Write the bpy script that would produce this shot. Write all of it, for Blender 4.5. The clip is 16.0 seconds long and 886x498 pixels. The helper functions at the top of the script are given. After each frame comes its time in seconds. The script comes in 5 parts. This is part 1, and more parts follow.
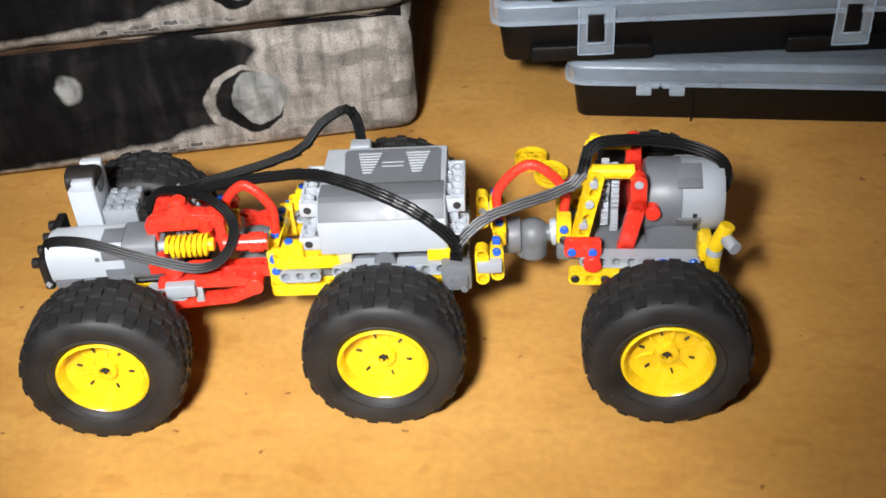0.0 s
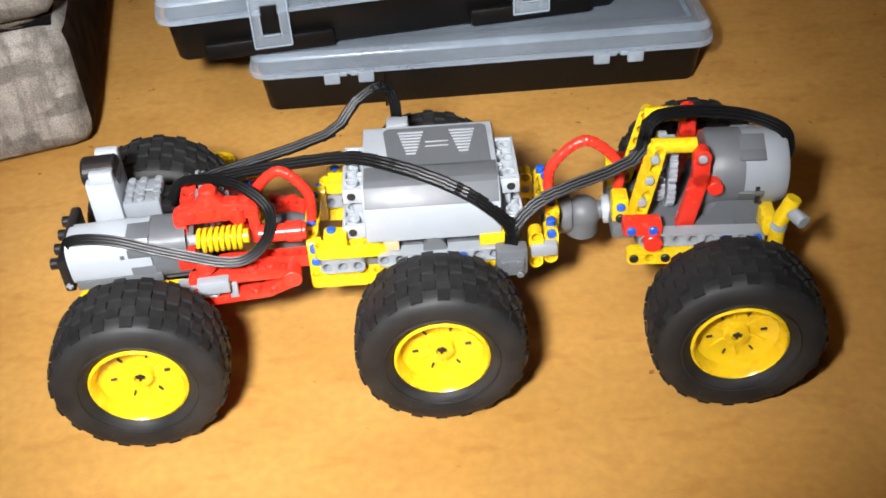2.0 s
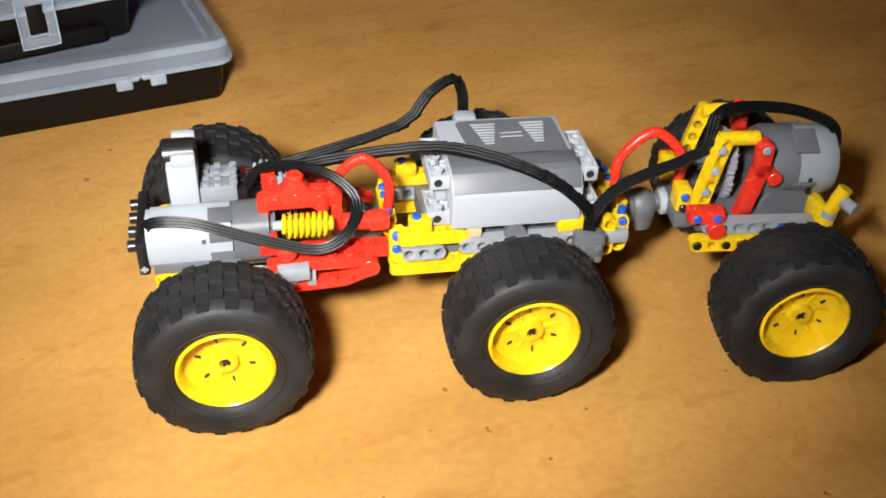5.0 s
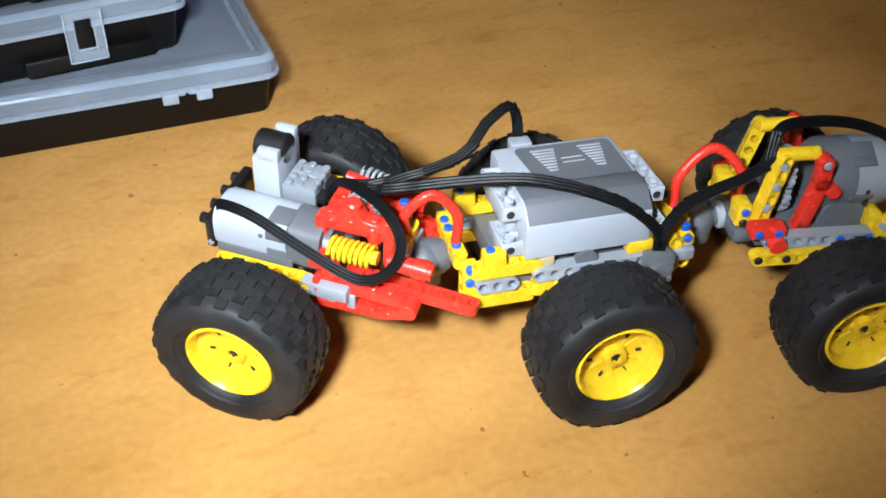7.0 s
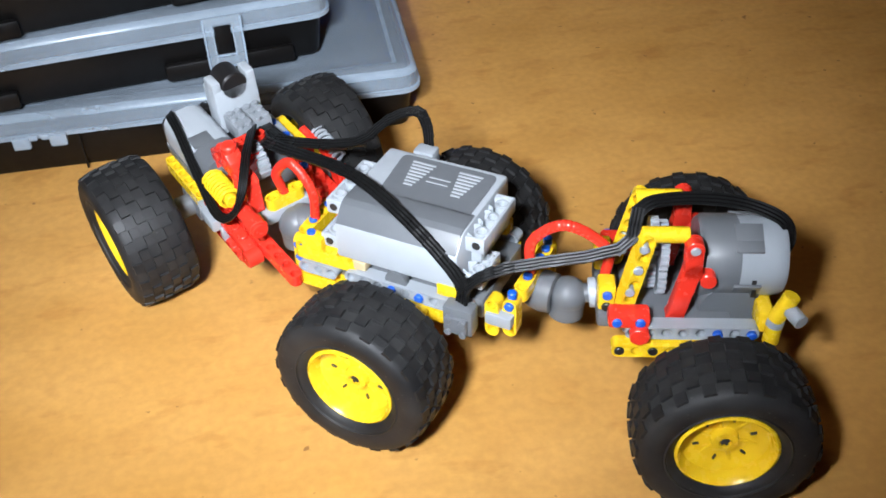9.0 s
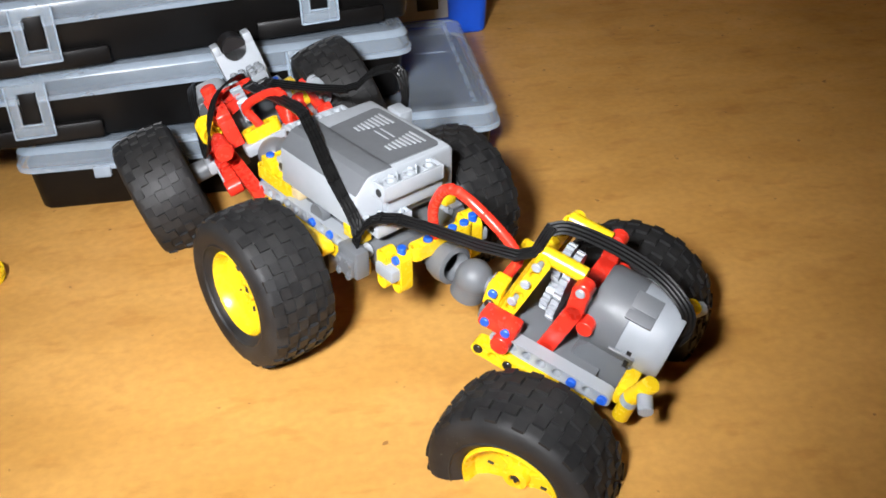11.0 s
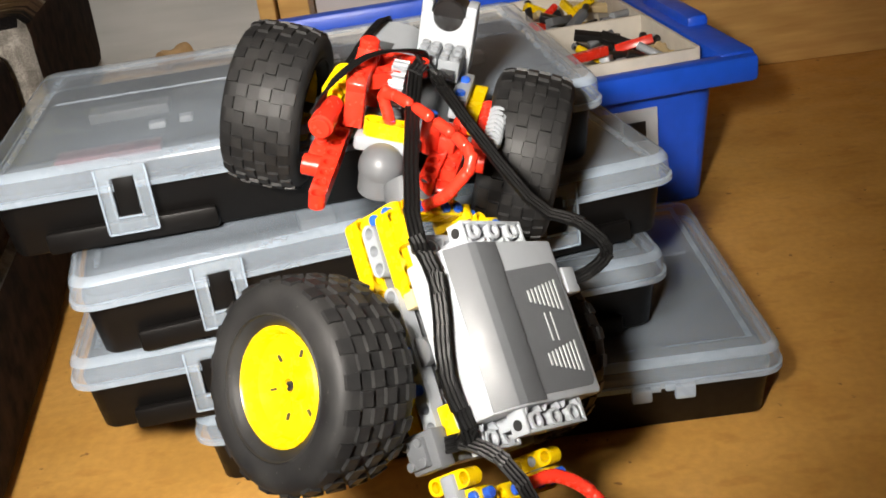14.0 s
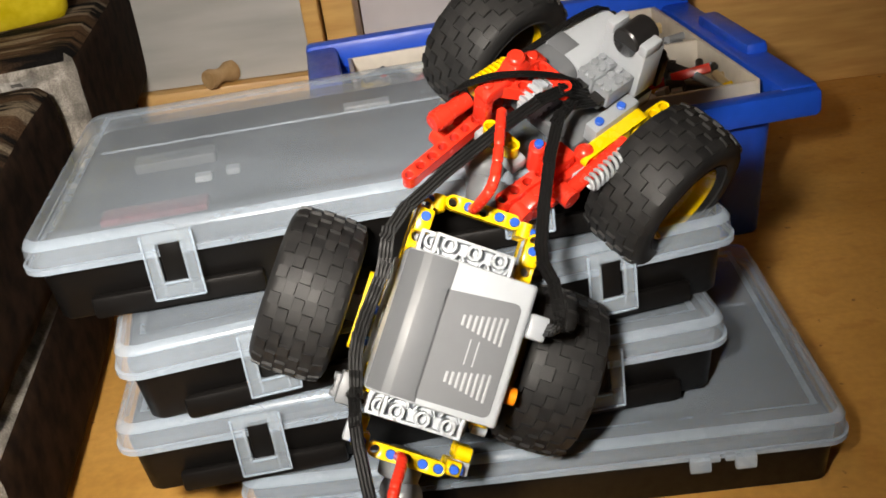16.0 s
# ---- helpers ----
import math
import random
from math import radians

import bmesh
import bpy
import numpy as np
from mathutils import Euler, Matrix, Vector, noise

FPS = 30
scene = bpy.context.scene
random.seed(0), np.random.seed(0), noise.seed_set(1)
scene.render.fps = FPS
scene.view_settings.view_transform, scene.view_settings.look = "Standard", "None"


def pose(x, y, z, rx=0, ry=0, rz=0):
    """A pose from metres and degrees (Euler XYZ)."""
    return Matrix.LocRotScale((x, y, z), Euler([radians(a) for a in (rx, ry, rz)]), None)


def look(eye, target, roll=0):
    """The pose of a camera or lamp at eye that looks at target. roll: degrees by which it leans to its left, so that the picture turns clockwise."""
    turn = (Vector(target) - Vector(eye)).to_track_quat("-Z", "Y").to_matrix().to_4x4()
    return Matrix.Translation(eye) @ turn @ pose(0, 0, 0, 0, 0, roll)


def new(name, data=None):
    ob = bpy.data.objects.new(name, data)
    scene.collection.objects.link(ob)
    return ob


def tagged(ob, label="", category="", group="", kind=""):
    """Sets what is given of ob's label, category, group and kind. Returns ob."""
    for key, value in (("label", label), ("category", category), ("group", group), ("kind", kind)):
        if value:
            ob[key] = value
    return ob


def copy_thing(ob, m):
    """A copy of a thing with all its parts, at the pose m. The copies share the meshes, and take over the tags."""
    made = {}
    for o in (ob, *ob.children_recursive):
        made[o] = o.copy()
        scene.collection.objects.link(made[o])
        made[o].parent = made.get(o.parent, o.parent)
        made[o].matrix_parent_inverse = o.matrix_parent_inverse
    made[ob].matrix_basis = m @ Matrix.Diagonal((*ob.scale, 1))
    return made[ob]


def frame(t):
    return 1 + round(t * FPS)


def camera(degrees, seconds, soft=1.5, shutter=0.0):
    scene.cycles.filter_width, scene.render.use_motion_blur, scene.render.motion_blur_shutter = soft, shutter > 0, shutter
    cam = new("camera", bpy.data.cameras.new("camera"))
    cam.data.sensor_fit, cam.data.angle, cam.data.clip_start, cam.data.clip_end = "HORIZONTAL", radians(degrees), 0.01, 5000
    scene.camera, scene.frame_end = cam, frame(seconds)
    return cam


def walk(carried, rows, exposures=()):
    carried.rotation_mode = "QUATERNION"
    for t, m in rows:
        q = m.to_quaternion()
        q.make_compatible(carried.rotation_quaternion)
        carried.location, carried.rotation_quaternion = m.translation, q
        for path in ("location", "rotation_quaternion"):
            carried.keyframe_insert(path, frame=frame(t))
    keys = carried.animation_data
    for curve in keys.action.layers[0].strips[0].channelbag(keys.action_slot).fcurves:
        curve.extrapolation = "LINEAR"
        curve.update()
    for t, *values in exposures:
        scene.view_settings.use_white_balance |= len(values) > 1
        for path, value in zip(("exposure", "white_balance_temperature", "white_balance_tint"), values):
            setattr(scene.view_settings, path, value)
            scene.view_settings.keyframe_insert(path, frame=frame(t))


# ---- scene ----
cam = camera(46.18, 16.0, soft=1.7)
PATH = [
    (0, (0.0298, -0.7217, 0.4047), (-0.1210, 0.0699, -0.1873), -4.006),
    (0.5, (0.0495, -0.7214, 0.4028), (-0.0413, 0.0688, -0.2033), -2.352),
    (1, (0.0592, -0.6957, 0.4012), (0.0088, 0.0852, -0.2214), -2.649),
    (1.5, (0.1136, -0.6689, 0.4086), (0.0957, 0.0996, -0.2310), -3.024),
    (2, (0.1117, -0.6674, 0.4029), (0.1301, 0.1062, -0.2306), -3.656),
    (2.5, (0.1539, -0.6659, 0.4111), (0.2019, 0.1093, -0.2188), -3.472),
    (3, (0.1595, -0.6666, 0.4043), (0.2340, 0.1234, -0.2042), -0.440),
    (3.5, (0.1940, -0.6957, 0.3986), (0.3068, 0.0969, -0.2006), -0.556),
    (4, (0.1730, -0.6891, 0.3911), (0.3772, 0.0743, -0.2217), 1.594),
    (4.5, (0.1526, -0.7041, 0.3751), (0.4552, 0.0341, -0.2277), 0.829),
    (5, (0.1672, -0.7182, 0.3822), (0.5187, 0.0093, -0.2070), 1.586),
    (7.5, (0.1887, -0.6767, 0.4129), (0.4486, 0.0661, -0.2041), 0.366),
    (8, (0.2444, -0.6374, 0.4462), (0.3963, 0.0862, -0.2271), -1.913),
    (8.5, (0.2390, -0.6434, 0.4286), (0.3836, 0.1044, -0.2193), -1.463),
    (9, (0.2507, -0.6472, 0.4146), (0.3608, 0.1177, -0.2201), -2.703),
    (11.5, (0.2179, -0.6812, 0.3189), (0.2745, 0.2066, -0.1378), -3.026),
    (12, (0.2163, -0.6028, 0.3225), (0.2004, 0.2991, -0.1092), -4.938),
    (12.5, (0.1905, -0.5597, 0.3481), (0.1943, 0.3365, -0.0955), -5.066),
    (13, (0.1731, -0.5201, 0.3713), (0.1833, 0.3643, -0.0954), -5.540),
    (13.5, (0.1626, -0.4940, 0.3677), (0.1523, 0.4062, -0.0678), -7.599),
    (14, (0.1540, -0.4933, 0.3688), (0.1474, 0.4077, -0.0649), -7.579),
    (14.5, (0.1457, -0.4732, 0.3702), (0.1253, 0.4218, -0.0754), -6.296),
    (15, (0.1479, -0.4465, 0.3985), (0.1038, 0.4462, -0.0501), -5.851),
    (15.5, (0.1488, -0.4574, 0.4085), (0.0944, 0.4391, -0.0312), -7.624),
    (16, (0.1540, -0.4580, 0.4019), (0.1048, 0.4357, -0.0442), -8.437),
]
walk(cam, [(t, look(eye, target, roll)) for t, eye, target, roll in PATH], [(0.0, 0.12, 6300, 10), (1.5, 0.10, 6300, 10), (3.0, 0.04, 6400, 10), (5.0, 0.0, 6500, 10), (7.5, 0.15, 5500, 6), (9.2, 0.08, 5800, 8), (11.3, 0.1, 6300, 10), (12.5, 0.05, 6800, 10), (14.0, 0.0, 7200, 10), (16.0, -0.08, 7400, 10)])

# ---- light: an added warm fill lamp overhead, unseen, and dim room air; the lamp that follows the eye is built with the things ----
world = bpy.data.worlds.new("room_air")
scene.world = world
world.use_nodes = True
world.node_tree.nodes["Background"].inputs[0].default_value = (1.0, 0.93, 0.84, 1)
world.node_tree.nodes["Background"].inputs[1].default_value = 0.006
fill_lamp = bpy.data.lights.new("overhead_fill", "AREA")
fill_lamp.shape, fill_lamp.size, fill_lamp.energy, fill_lamp.color = "DISK", 0.4, 2.7, (1.0, 0.64, 0.34)
fill_ob = new("overhead_fill", fill_lamp)
fill_ob.matrix_world = look((-0.5, -0.6, 2.35), (0.1, 0.0, 0))
scene.view_settings.exposure = 0.0


# ---- materials ----
def nodes_of(name):
    m = bpy.data.materials.new(name)
    m.use_nodes = True
    nt = m.node_tree
    return m, nt, nt.nodes["Principled BSDF"]


def noise_mix(nt, c1, c2, scale, detail=4.0, lo=0.35, hi=0.65, coord="Object", stretch=(1, 1, 1)):
    tc, mp = nt.nodes.new("ShaderNodeTexCoord"), nt.nodes.new("ShaderNodeMapping")
    mp.inputs["Scale"].default_value = stretch
    tx, rp = nt.nodes.new("ShaderNodeTexNoise"), nt.nodes.new("ShaderNodeValToRGB")
    tx.inputs["Scale"].default_value, tx.inputs["Detail"].default_value = scale, detail
    rp.color_ramp.elements[0].position, rp.color_ramp.elements[1].position = lo, hi
    rp.color_ramp.elements[0].color, rp.color_ramp.elements[1].color = (*c1, 1), (*c2, 1)
    nt.links.new(tc.outputs[coord], mp.inputs[0])
    nt.links.new(mp.outputs[0], tx.inputs["Vector"])
    nt.links.new(tx.outputs["Fac"], rp.inputs[0])
    return tx, rp


def bump(nt, bsdf, tex, strength, dist):
    b = nt.nodes.new("ShaderNodeBump")
    b.inputs["Strength"].default_value, b.inputs["Distance"].default_value = strength, dist
    nt.links.new(tex.outputs["Fac"], b.inputs["Height"])
    nt.links.new(b.outputs[0], bsdf.inputs["Normal"])


def mixed(nt, a, b, fac, mode="MIX"):
    m = nt.nodes.new("ShaderNodeMix")
    m.data_type, m.blend_type = "RGBA", mode
    if isinstance(fac, float):
        m.inputs[0].default_value = fac
    else:
        nt.links.new(fac, m.inputs[0])
    nt.links.new(a, m.inputs[6])
    nt.links.new(b, m.inputs[7])
    return m.outputs[2]


def plastic(name, col, rough=0.28, wear=0.12, coat=0.0, sheen=0.5):
    """Moulded toy plastic with slight handling marks."""
    m, nt, b = nodes_of(name)
    c2 = tuple(c * (1 - wear) for c in col)
    tx, rp = noise_mix(nt, c2, col, 60, 5, 0.3, 0.6)
    nt.links.new(rp.outputs[0], b.inputs["Base Color"])
    tx2, rp2 = noise_mix(nt, (rough * 0.92,) * 3, (rough * 1.18,) * 3, 190, 3)
    nt.links.new(rp2.outputs[0], b.inputs["Roughness"])
    bump(nt, b, tx2, 0.02, 0.0005)
    b.inputs["Coat Weight"].default_value = coat
    b.inputs["Specular IOR Level"].default_value = sheen
    return m


def floor_material():
    m, nt, b = nodes_of("floor_sheet")
    tx, grain = noise_mix(nt, (0.57, 0.300, 0.072), (0.69, 0.382, 0.104), 9, 8, 0.30, 0.70, stretch=(1.0, 2.2, 1))
    t2, cloud = noise_mix(nt, (0.88, 0.86, 0.82), (1.05, 1.04, 1.03), 5.5, 3, 0.3, 0.7)
    col = mixed(nt, grain.outputs[0], cloud.outputs[0], 1.0, "MULTIPLY")
    t3, stain = noise_mix(nt, (1, 1, 1), (0.72, 0.62, 0.50), 24, 6, 0.60, 0.76)
    col = mixed(nt, col, stain.outputs[0], 0.55, "MULTIPLY")
    t4, speck = noise_mix(nt, (1, 1, 1), (0.35, 0.26, 0.2), 95, 2, 0.715, 0.75)
    col = mixed(nt, col, speck.outputs[0], 0.8, "MULTIPLY")
    t6, mott = noise_mix(nt, (0.86, 0.83, 0.78), (1.06, 1.05, 1.04), 170, 5, 0.35, 0.65)
    col = mixed(nt, col, mott.outputs[0], 0.55, "MULTIPLY")
    t7, smear = noise_mix(nt, (1, 1, 1), (0.80, 0.70, 0.55), 42, 7, 0.58, 0.66, stretch=(0.7, 1.6, 1))
    col = mixed(nt, col, smear.outputs[0], 0.5, "MULTIPLY")
    nt.links.new(col, b.inputs["Base Color"])
    t5, ro = noise_mix(nt, (0.34,) * 3, (0.52,) * 3, 30, 4)
    nt.links.new(ro.outputs[0], b.inputs["Roughness"])
    bump(nt, b, t5, 0.10, 0.0012)
    return m


def frosted_material(name, tint, cover):
    """Milky translucent polypropylene: a thin scattering skin over a clear body."""
    m, nt, b = nodes_of(name)
    tx, rp = noise_mix(nt, tuple(c * 0.86 for c in tint), tint, 9, 5)
    scr, scratch = noise_mix(nt, (1, 1, 1), (1.2, 1.2, 1.2), 60, 6, 0.60, 0.68, stretch=(1, 6, 1))
    nt.links.new(mixed(nt, rp.outputs[0], scratch.outputs[0], 0.6, "MULTIPLY"), b.inputs["Base Color"])
    t3, haze = noise_mix(nt, (cover * 0.80,) * 3, (min(1.0, cover * 1.2),) * 3, 14, 6, 0.3, 0.7, stretch=(1, 2.5, 1))
    nt.links.new(haze.outputs[0], b.inputs["Alpha"])
    b.inputs["IOR"].default_value = 1.49
    tx2, rp2 = noise_mix(nt, (0.16,) * 3, (0.34,) * 3, 40, 4)
    nt.links.new(rp2.outputs[0], b.inputs["Roughness"])
    bump(nt, b, tx2, 0.05, 0.001)
    return m


def fabric_material():
    """Pale grey upholstery with a black sketched print: an inked field, a curl and rows of small windows."""
    m, nt, b = nodes_of("printed_upholstery")
    tx, base = noise_mix(nt, (0.24, 0.22, 0.195), (0.44, 0.405, 0.36), 45, 8, 0.3, 0.7)
    t2, weave = noise_mix(nt, (0.70,) * 3, (1.1,) * 3, 900, 2)
    pale = mixed(nt, base.outputs[0], weave.outputs[0], 1.0, "MULTIPLY")
    t3, inked = noise_mix(nt, (0.006, 0.0055, 0.0055), (0.028, 0.026, 0.024), 60, 6, 0.50, 0.80, stretch=(1, 1, 0.25))
    tc = nt.nodes.new("ShaderNodeTexCoord")
    wob = nt.nodes.new("ShaderNodeTexNoise")
    wob.inputs["Scale"].default_value, wob.inputs["Detail"].default_value = 34.0, 8.0
    nt.links.new(tc.outputs["Object"], wob.inputs["Vector"])
    off = nt.nodes.new("ShaderNodeVectorMath")
    off.operation = "MULTIPLY_ADD"
    nt.links.new(wob.outputs["Color"], off.inputs[0])
    off.inputs[1].default_value = (0.016, 0.0, 0.016)
    nt.links.new(tc.outputs["Object"], off.inputs[2])

    def mask(cx, cz, rx, rz, edge=0.05):
        cx, cz = cx + 0.008, cz + 0.008
        mp, gr, rp = nt.nodes.new("ShaderNodeMapping"), nt.nodes.new("ShaderNodeTexGradient"), nt.nodes.new("ShaderNodeValToRGB")
        mp.inputs["Scale"].default_value, mp.inputs["Location"].default_value = (1 / rx, 0, 1 / rz), (-cx / rx, 0, -cz / rz)
        gr.gradient_type = "SPHERICAL"
        rp.color_ramp.elements[0].position, rp.color_ramp.elements[1].position = 0.0, edge
        rp.color_ramp.elements[0].color, rp.color_ramp.elements[1].color = (0, 0, 0, 1), (1, 1, 1, 1)
        nt.links.new(off.outputs[0], mp.inputs[0])
        nt.links.new(mp.outputs[0], gr.inputs["Vector"])
        nt.links.new(gr.outputs["Fac"], rp.inputs[0])
        return rp.outputs[0]

    td, disc = noise_mix(nt, (0.17, 0.175, 0.165), (0.30, 0.305, 0.285), 70, 6, 0.3, 0.7)
    col = mixed(nt, pale, inked.outputs[0], mask(-0.350, 0.060, 0.270, 0.055, 0.06))
    col = mixed(nt, col, inked.outputs[0], mask(-0.74, 0.05, 0.20, 0.045, 0.06))
    col = mixed(nt, col, pale, mask(-0.045, 0.048, 0.086, 0.056, 0.06))
    col = mixed(nt, col, pale, mask(-0.128, 0.042, 0.029, 0.027))
    col = mixed(nt, col, inked.outputs[0], mask(-0.124, 0.041, 0.026, 0.024))
    col = mixed(nt, col, disc.outputs[0], mask(-0.118, 0.044, 0.022, 0.0205))
    col = mixed(nt, col, disc.outputs[0], mask(-0.250, 0.066, 0.010, 0.013, 0.3))
    bk = nt.nodes.new("ShaderNodeTexBrick")
    bk.inputs["Scale"].default_value, bk.inputs["Mortar Size"].default_value = 60.0, 0.028
    bk.inputs["Color1"].default_value, bk.inputs["Color2"].default_value, bk.inputs["Mortar"].default_value = (0.05, 0.05, 0.05, 1), (0.45, 0.43, 0.4, 1), (0.4, 0.38, 0.35, 1)
    sw = nt.nodes.new("ShaderNodeMapping")
    sw.inputs["Rotation"].default_value = (radians(90), 0, 0)
    nt.links.new(off.outputs[0], sw.inputs[0])
    nt.links.new(sw.outputs[0], bk.inputs["Vector"])
    col = mixed(nt, col, bk.outputs["Color"], mask(-0.17, 0.007, 0.055, 0.006))
    col = mixed(nt, col, bk.outputs["Color"], mask(-0.12, 0.102, 0.09, 0.008))
    t7, strokes = noise_mix(nt, (0.07, 0.066, 0.06), (1, 1, 1), 16, 5, 0.43, 0.49, stretch=(1, 1, 2.5))
    col = mixed(nt, col, strokes.outputs[0], 0.45, "MULTIPLY")
    t8, fine = noise_mix(nt, (0.3, 0.29, 0.28), (1.15, 1.15, 1.15), 70, 8, 0.38, 0.55, stretch=(1.6, 1, 0.5))
    col = mixed(nt, col, fine.outputs[0], 0.5, "MULTIPLY")
    nt.links.new(col, b.inputs["Base Color"])
    b.inputs["Roughness"].default_value = 0.95
    b.inputs["Specular IOR Level"].default_value = 0.12
    bump(nt, b, t2, 0.5, 0.001)
    return m


def wood_material(name, c1, c2, scale=14):
    m, nt, b = nodes_of(name)
    tx, rp = noise_mix(nt, c1, c2, scale, 7, 0.3, 0.7, stretch=(1, 7, 7))
    nt.links.new(rp.outputs[0], b.inputs["Base Color"])
    b.inputs["Roughness"].default_value = 0.45
    bump(nt, b, tx, 0.12, 0.001)
    return m


def flat_material(name, c1, c2, rough=0.6, scale=20, bmp=0.1):
    m, nt, b = nodes_of(name)
    tx, rp = noise_mix(nt, c1, c2, scale, 5)
    nt.links.new(rp.outputs[0], b.inputs["Base Color"])
    b.inputs["Roughness"].default_value = rough
    b.inputs["Specular IOR Level"].default_value = 0.5 if rough < 0.9 else 0.12
    bump(nt, b, tx, bmp, 0.001)
    return m


def rubber_material():
    m, nt, b = nodes_of("tyre_rubber")
    tx, rp = noise_mix(nt, (0.009, 0.009, 0.0095), (0.026, 0.0255, 0.025), 45, 6)
    t2, dust = noise_mix(nt, (0, 0, 0), (1, 1, 1), 420, 2, 0.72, 0.80)
    dc = nt.nodes.new("ShaderNodeRGB")
    dc.outputs[0].default_value = (0.09, 0.085, 0.08, 1)
    col = mixed(nt, rp.outputs[0], dc.outputs[0], dust.outputs[0])
    nt.links.new(col, b.inputs["Base Color"])
    ob_info = nt.nodes.new("ShaderNodeObjectInfo")
    worn = nt.nodes.new("ShaderNodeMapRange")
    worn.inputs["To Min"].default_value, worn.inputs["To Max"].default_value = 0.47, 0.62
    nt.links.new(ob_info.outputs["Random"], worn.inputs["Value"])
    nt.links.new(worn.outputs[0], b.inputs["Roughness"])
    b.inputs["Specular IOR Level"].default_value = 0.33
    bump(nt, b, t2, 0.10, 0.0006)
    return m


FLOOR = floor_material()
FROST = frosted_material("frosted_lid", (0.50, 0.59, 0.69), 0.27)
FROST_EDGE = frosted_material("frosted_lid_edge", (0.56, 0.67, 0.79), 0.42)
FROST_THIN = frosted_material("frosted_latch", (0.60, 0.71, 0.82), 0.22)
# red with the milky lid's dimming put into its colour
DULLED_RED = flat_material("dulled_red_plastic", (0.13, 0.020, 0.030), (0.22, 0.045, 0.055), 0.5, 90)
FABRIC = fabric_material()
# brown cloth of the sofa's end, darkened so its colour carries the shade there
SIDE_CLOTH = flat_material("brown_cloth_shaded", (0.011, 0.0055, 0.0035), (0.036, 0.019, 0.011), 0.95, 60, 0.5)


def striped_cloth():
    """Brown upholstery with swirling black and cream bands."""
    m, nt, b = nodes_of("striped_upholstery")
    t1, bands = noise_mix(nt, (0.006, 0.005, 0.005), (0.115, 0.066, 0.036), 15, 6, 0.44, 0.54, stretch=(0.5, 2.6, 1))
    t2, cream = noise_mix(nt, (0, 0, 0), (1, 1, 1), 22, 7, 0.56, 0.62, stretch=(0.5, 2.2, 1))
    t3, weave = noise_mix(nt, (0.6,) * 3, (1.15,) * 3, 700, 2)
    pale = nt.nodes.new("ShaderNodeRGB")
    pale.outputs[0].default_value = (0.30, 0.24, 0.17, 1)
    col = mixed(nt, bands.outputs[0], pale.outputs[0], cream.outputs[0])
    nt.links.new(mixed(nt, col, weave.outputs[0], 1.0, "MULTIPLY"), b.inputs["Base Color"])
    b.inputs["Roughness"].default_value = 0.95
    b.inputs["Specular IOR Level"].default_value = 0.12
    bump(nt, b, t3, 0.5, 0.001)
    return m


TOP_CLOTH = striped_cloth()
RUBBER = rubber_material()
YELLOW = plastic("yellow_plastic", (0.83, 0.55, 0.010), 0.25)
RED = plastic("red_plastic", (0.76, 0.036, 0.018), 0.24, 0.08)
LIGHT_GREY = plastic("light_grey_plastic", (0.31, 0.335, 0.36), 0.36, 0.06)
MID_GREY = plastic("mid_grey_plastic", (0.24, 0.26, 0.28), 0.32, 0.06)
PALE_GREY = plastic("pale_grey_plastic", (0.40, 0.43, 0.46), 0.38, 0.05)
DARK_GREY = plastic("dark_grey_plastic", (0.125, 0.133, 0.142), 0.42, 0.06)
BLACK = plastic("black_plastic", (0.014, 0.013, 0.013), 0.30)
CASE_BLACK = plastic("case_black_plastic", (0.0055, 0.0050, 0.0048), 0.40, sheen=0.20)
BLUE_PIN = plastic("blue_pin_plastic", (0.015, 0.10, 0.55), 0.3)
BLUE_BIN = plastic("blue_bin_plastic", (0.008, 0.095, 0.70), 0.36)
ORANGE = plastic("orange_plastic", (0.85, 0.24, 0.01), 0.3)
WHITE_TRAY = plastic("white_tray_plastic", (0.66, 0.61, 0.53), 0.4)
TAN = plastic("tan_plastic", (0.55, 0.43, 0.24), 0.35)
CABLE = plastic("cable_sheath", (0.006, 0.006, 0.006), 0.38, sheen=0.22)
# near-black that paints the shade inside holes and slots
HOLE_SHADE = plastic("hole_shade_black", (0.02, 0.02, 0.02), 0.5)
STRIPE = plastic("pale_print", (0.36, 0.38, 0.40), 0.4)
PINE = wood_material("pine_wood", (0.50, 0.27, 0.08), (0.66, 0.40, 0.14))
CORK = flat_material("knob_wood", (0.36, 0.22, 0.10), (0.52, 0.35, 0.18), 0.7, 60)
DOOR_GREY = wood_material("grey_panel", (0.36, 0.36, 0.345), (0.50, 0.50, 0.485), 5)
WALL = flat_material("wall_paint", (0.54, 0.51, 0.53), (0.61, 0.58, 0.60), 0.85, 12)
CEIL = flat_material("ceiling_paint", (0.70, 0.68, 0.64), (0.76, 0.74, 0.70), 0.9, 12)
PILLOW = flat_material("yellow_cloth", (0.55, 0.42, 0.01), (0.68, 0.54, 0.03), 0.95, 80, 0.5)
LABEL = flat_material("paper_label", (0.42, 0.44, 0.46), (0.62, 0.63, 0.64), 0.6, 18)
BRICK_MIX = [RED, YELLOW, BLACK, DARK_GREY, LIGHT_GREY, TAN, BLACK, DARK_GREY]


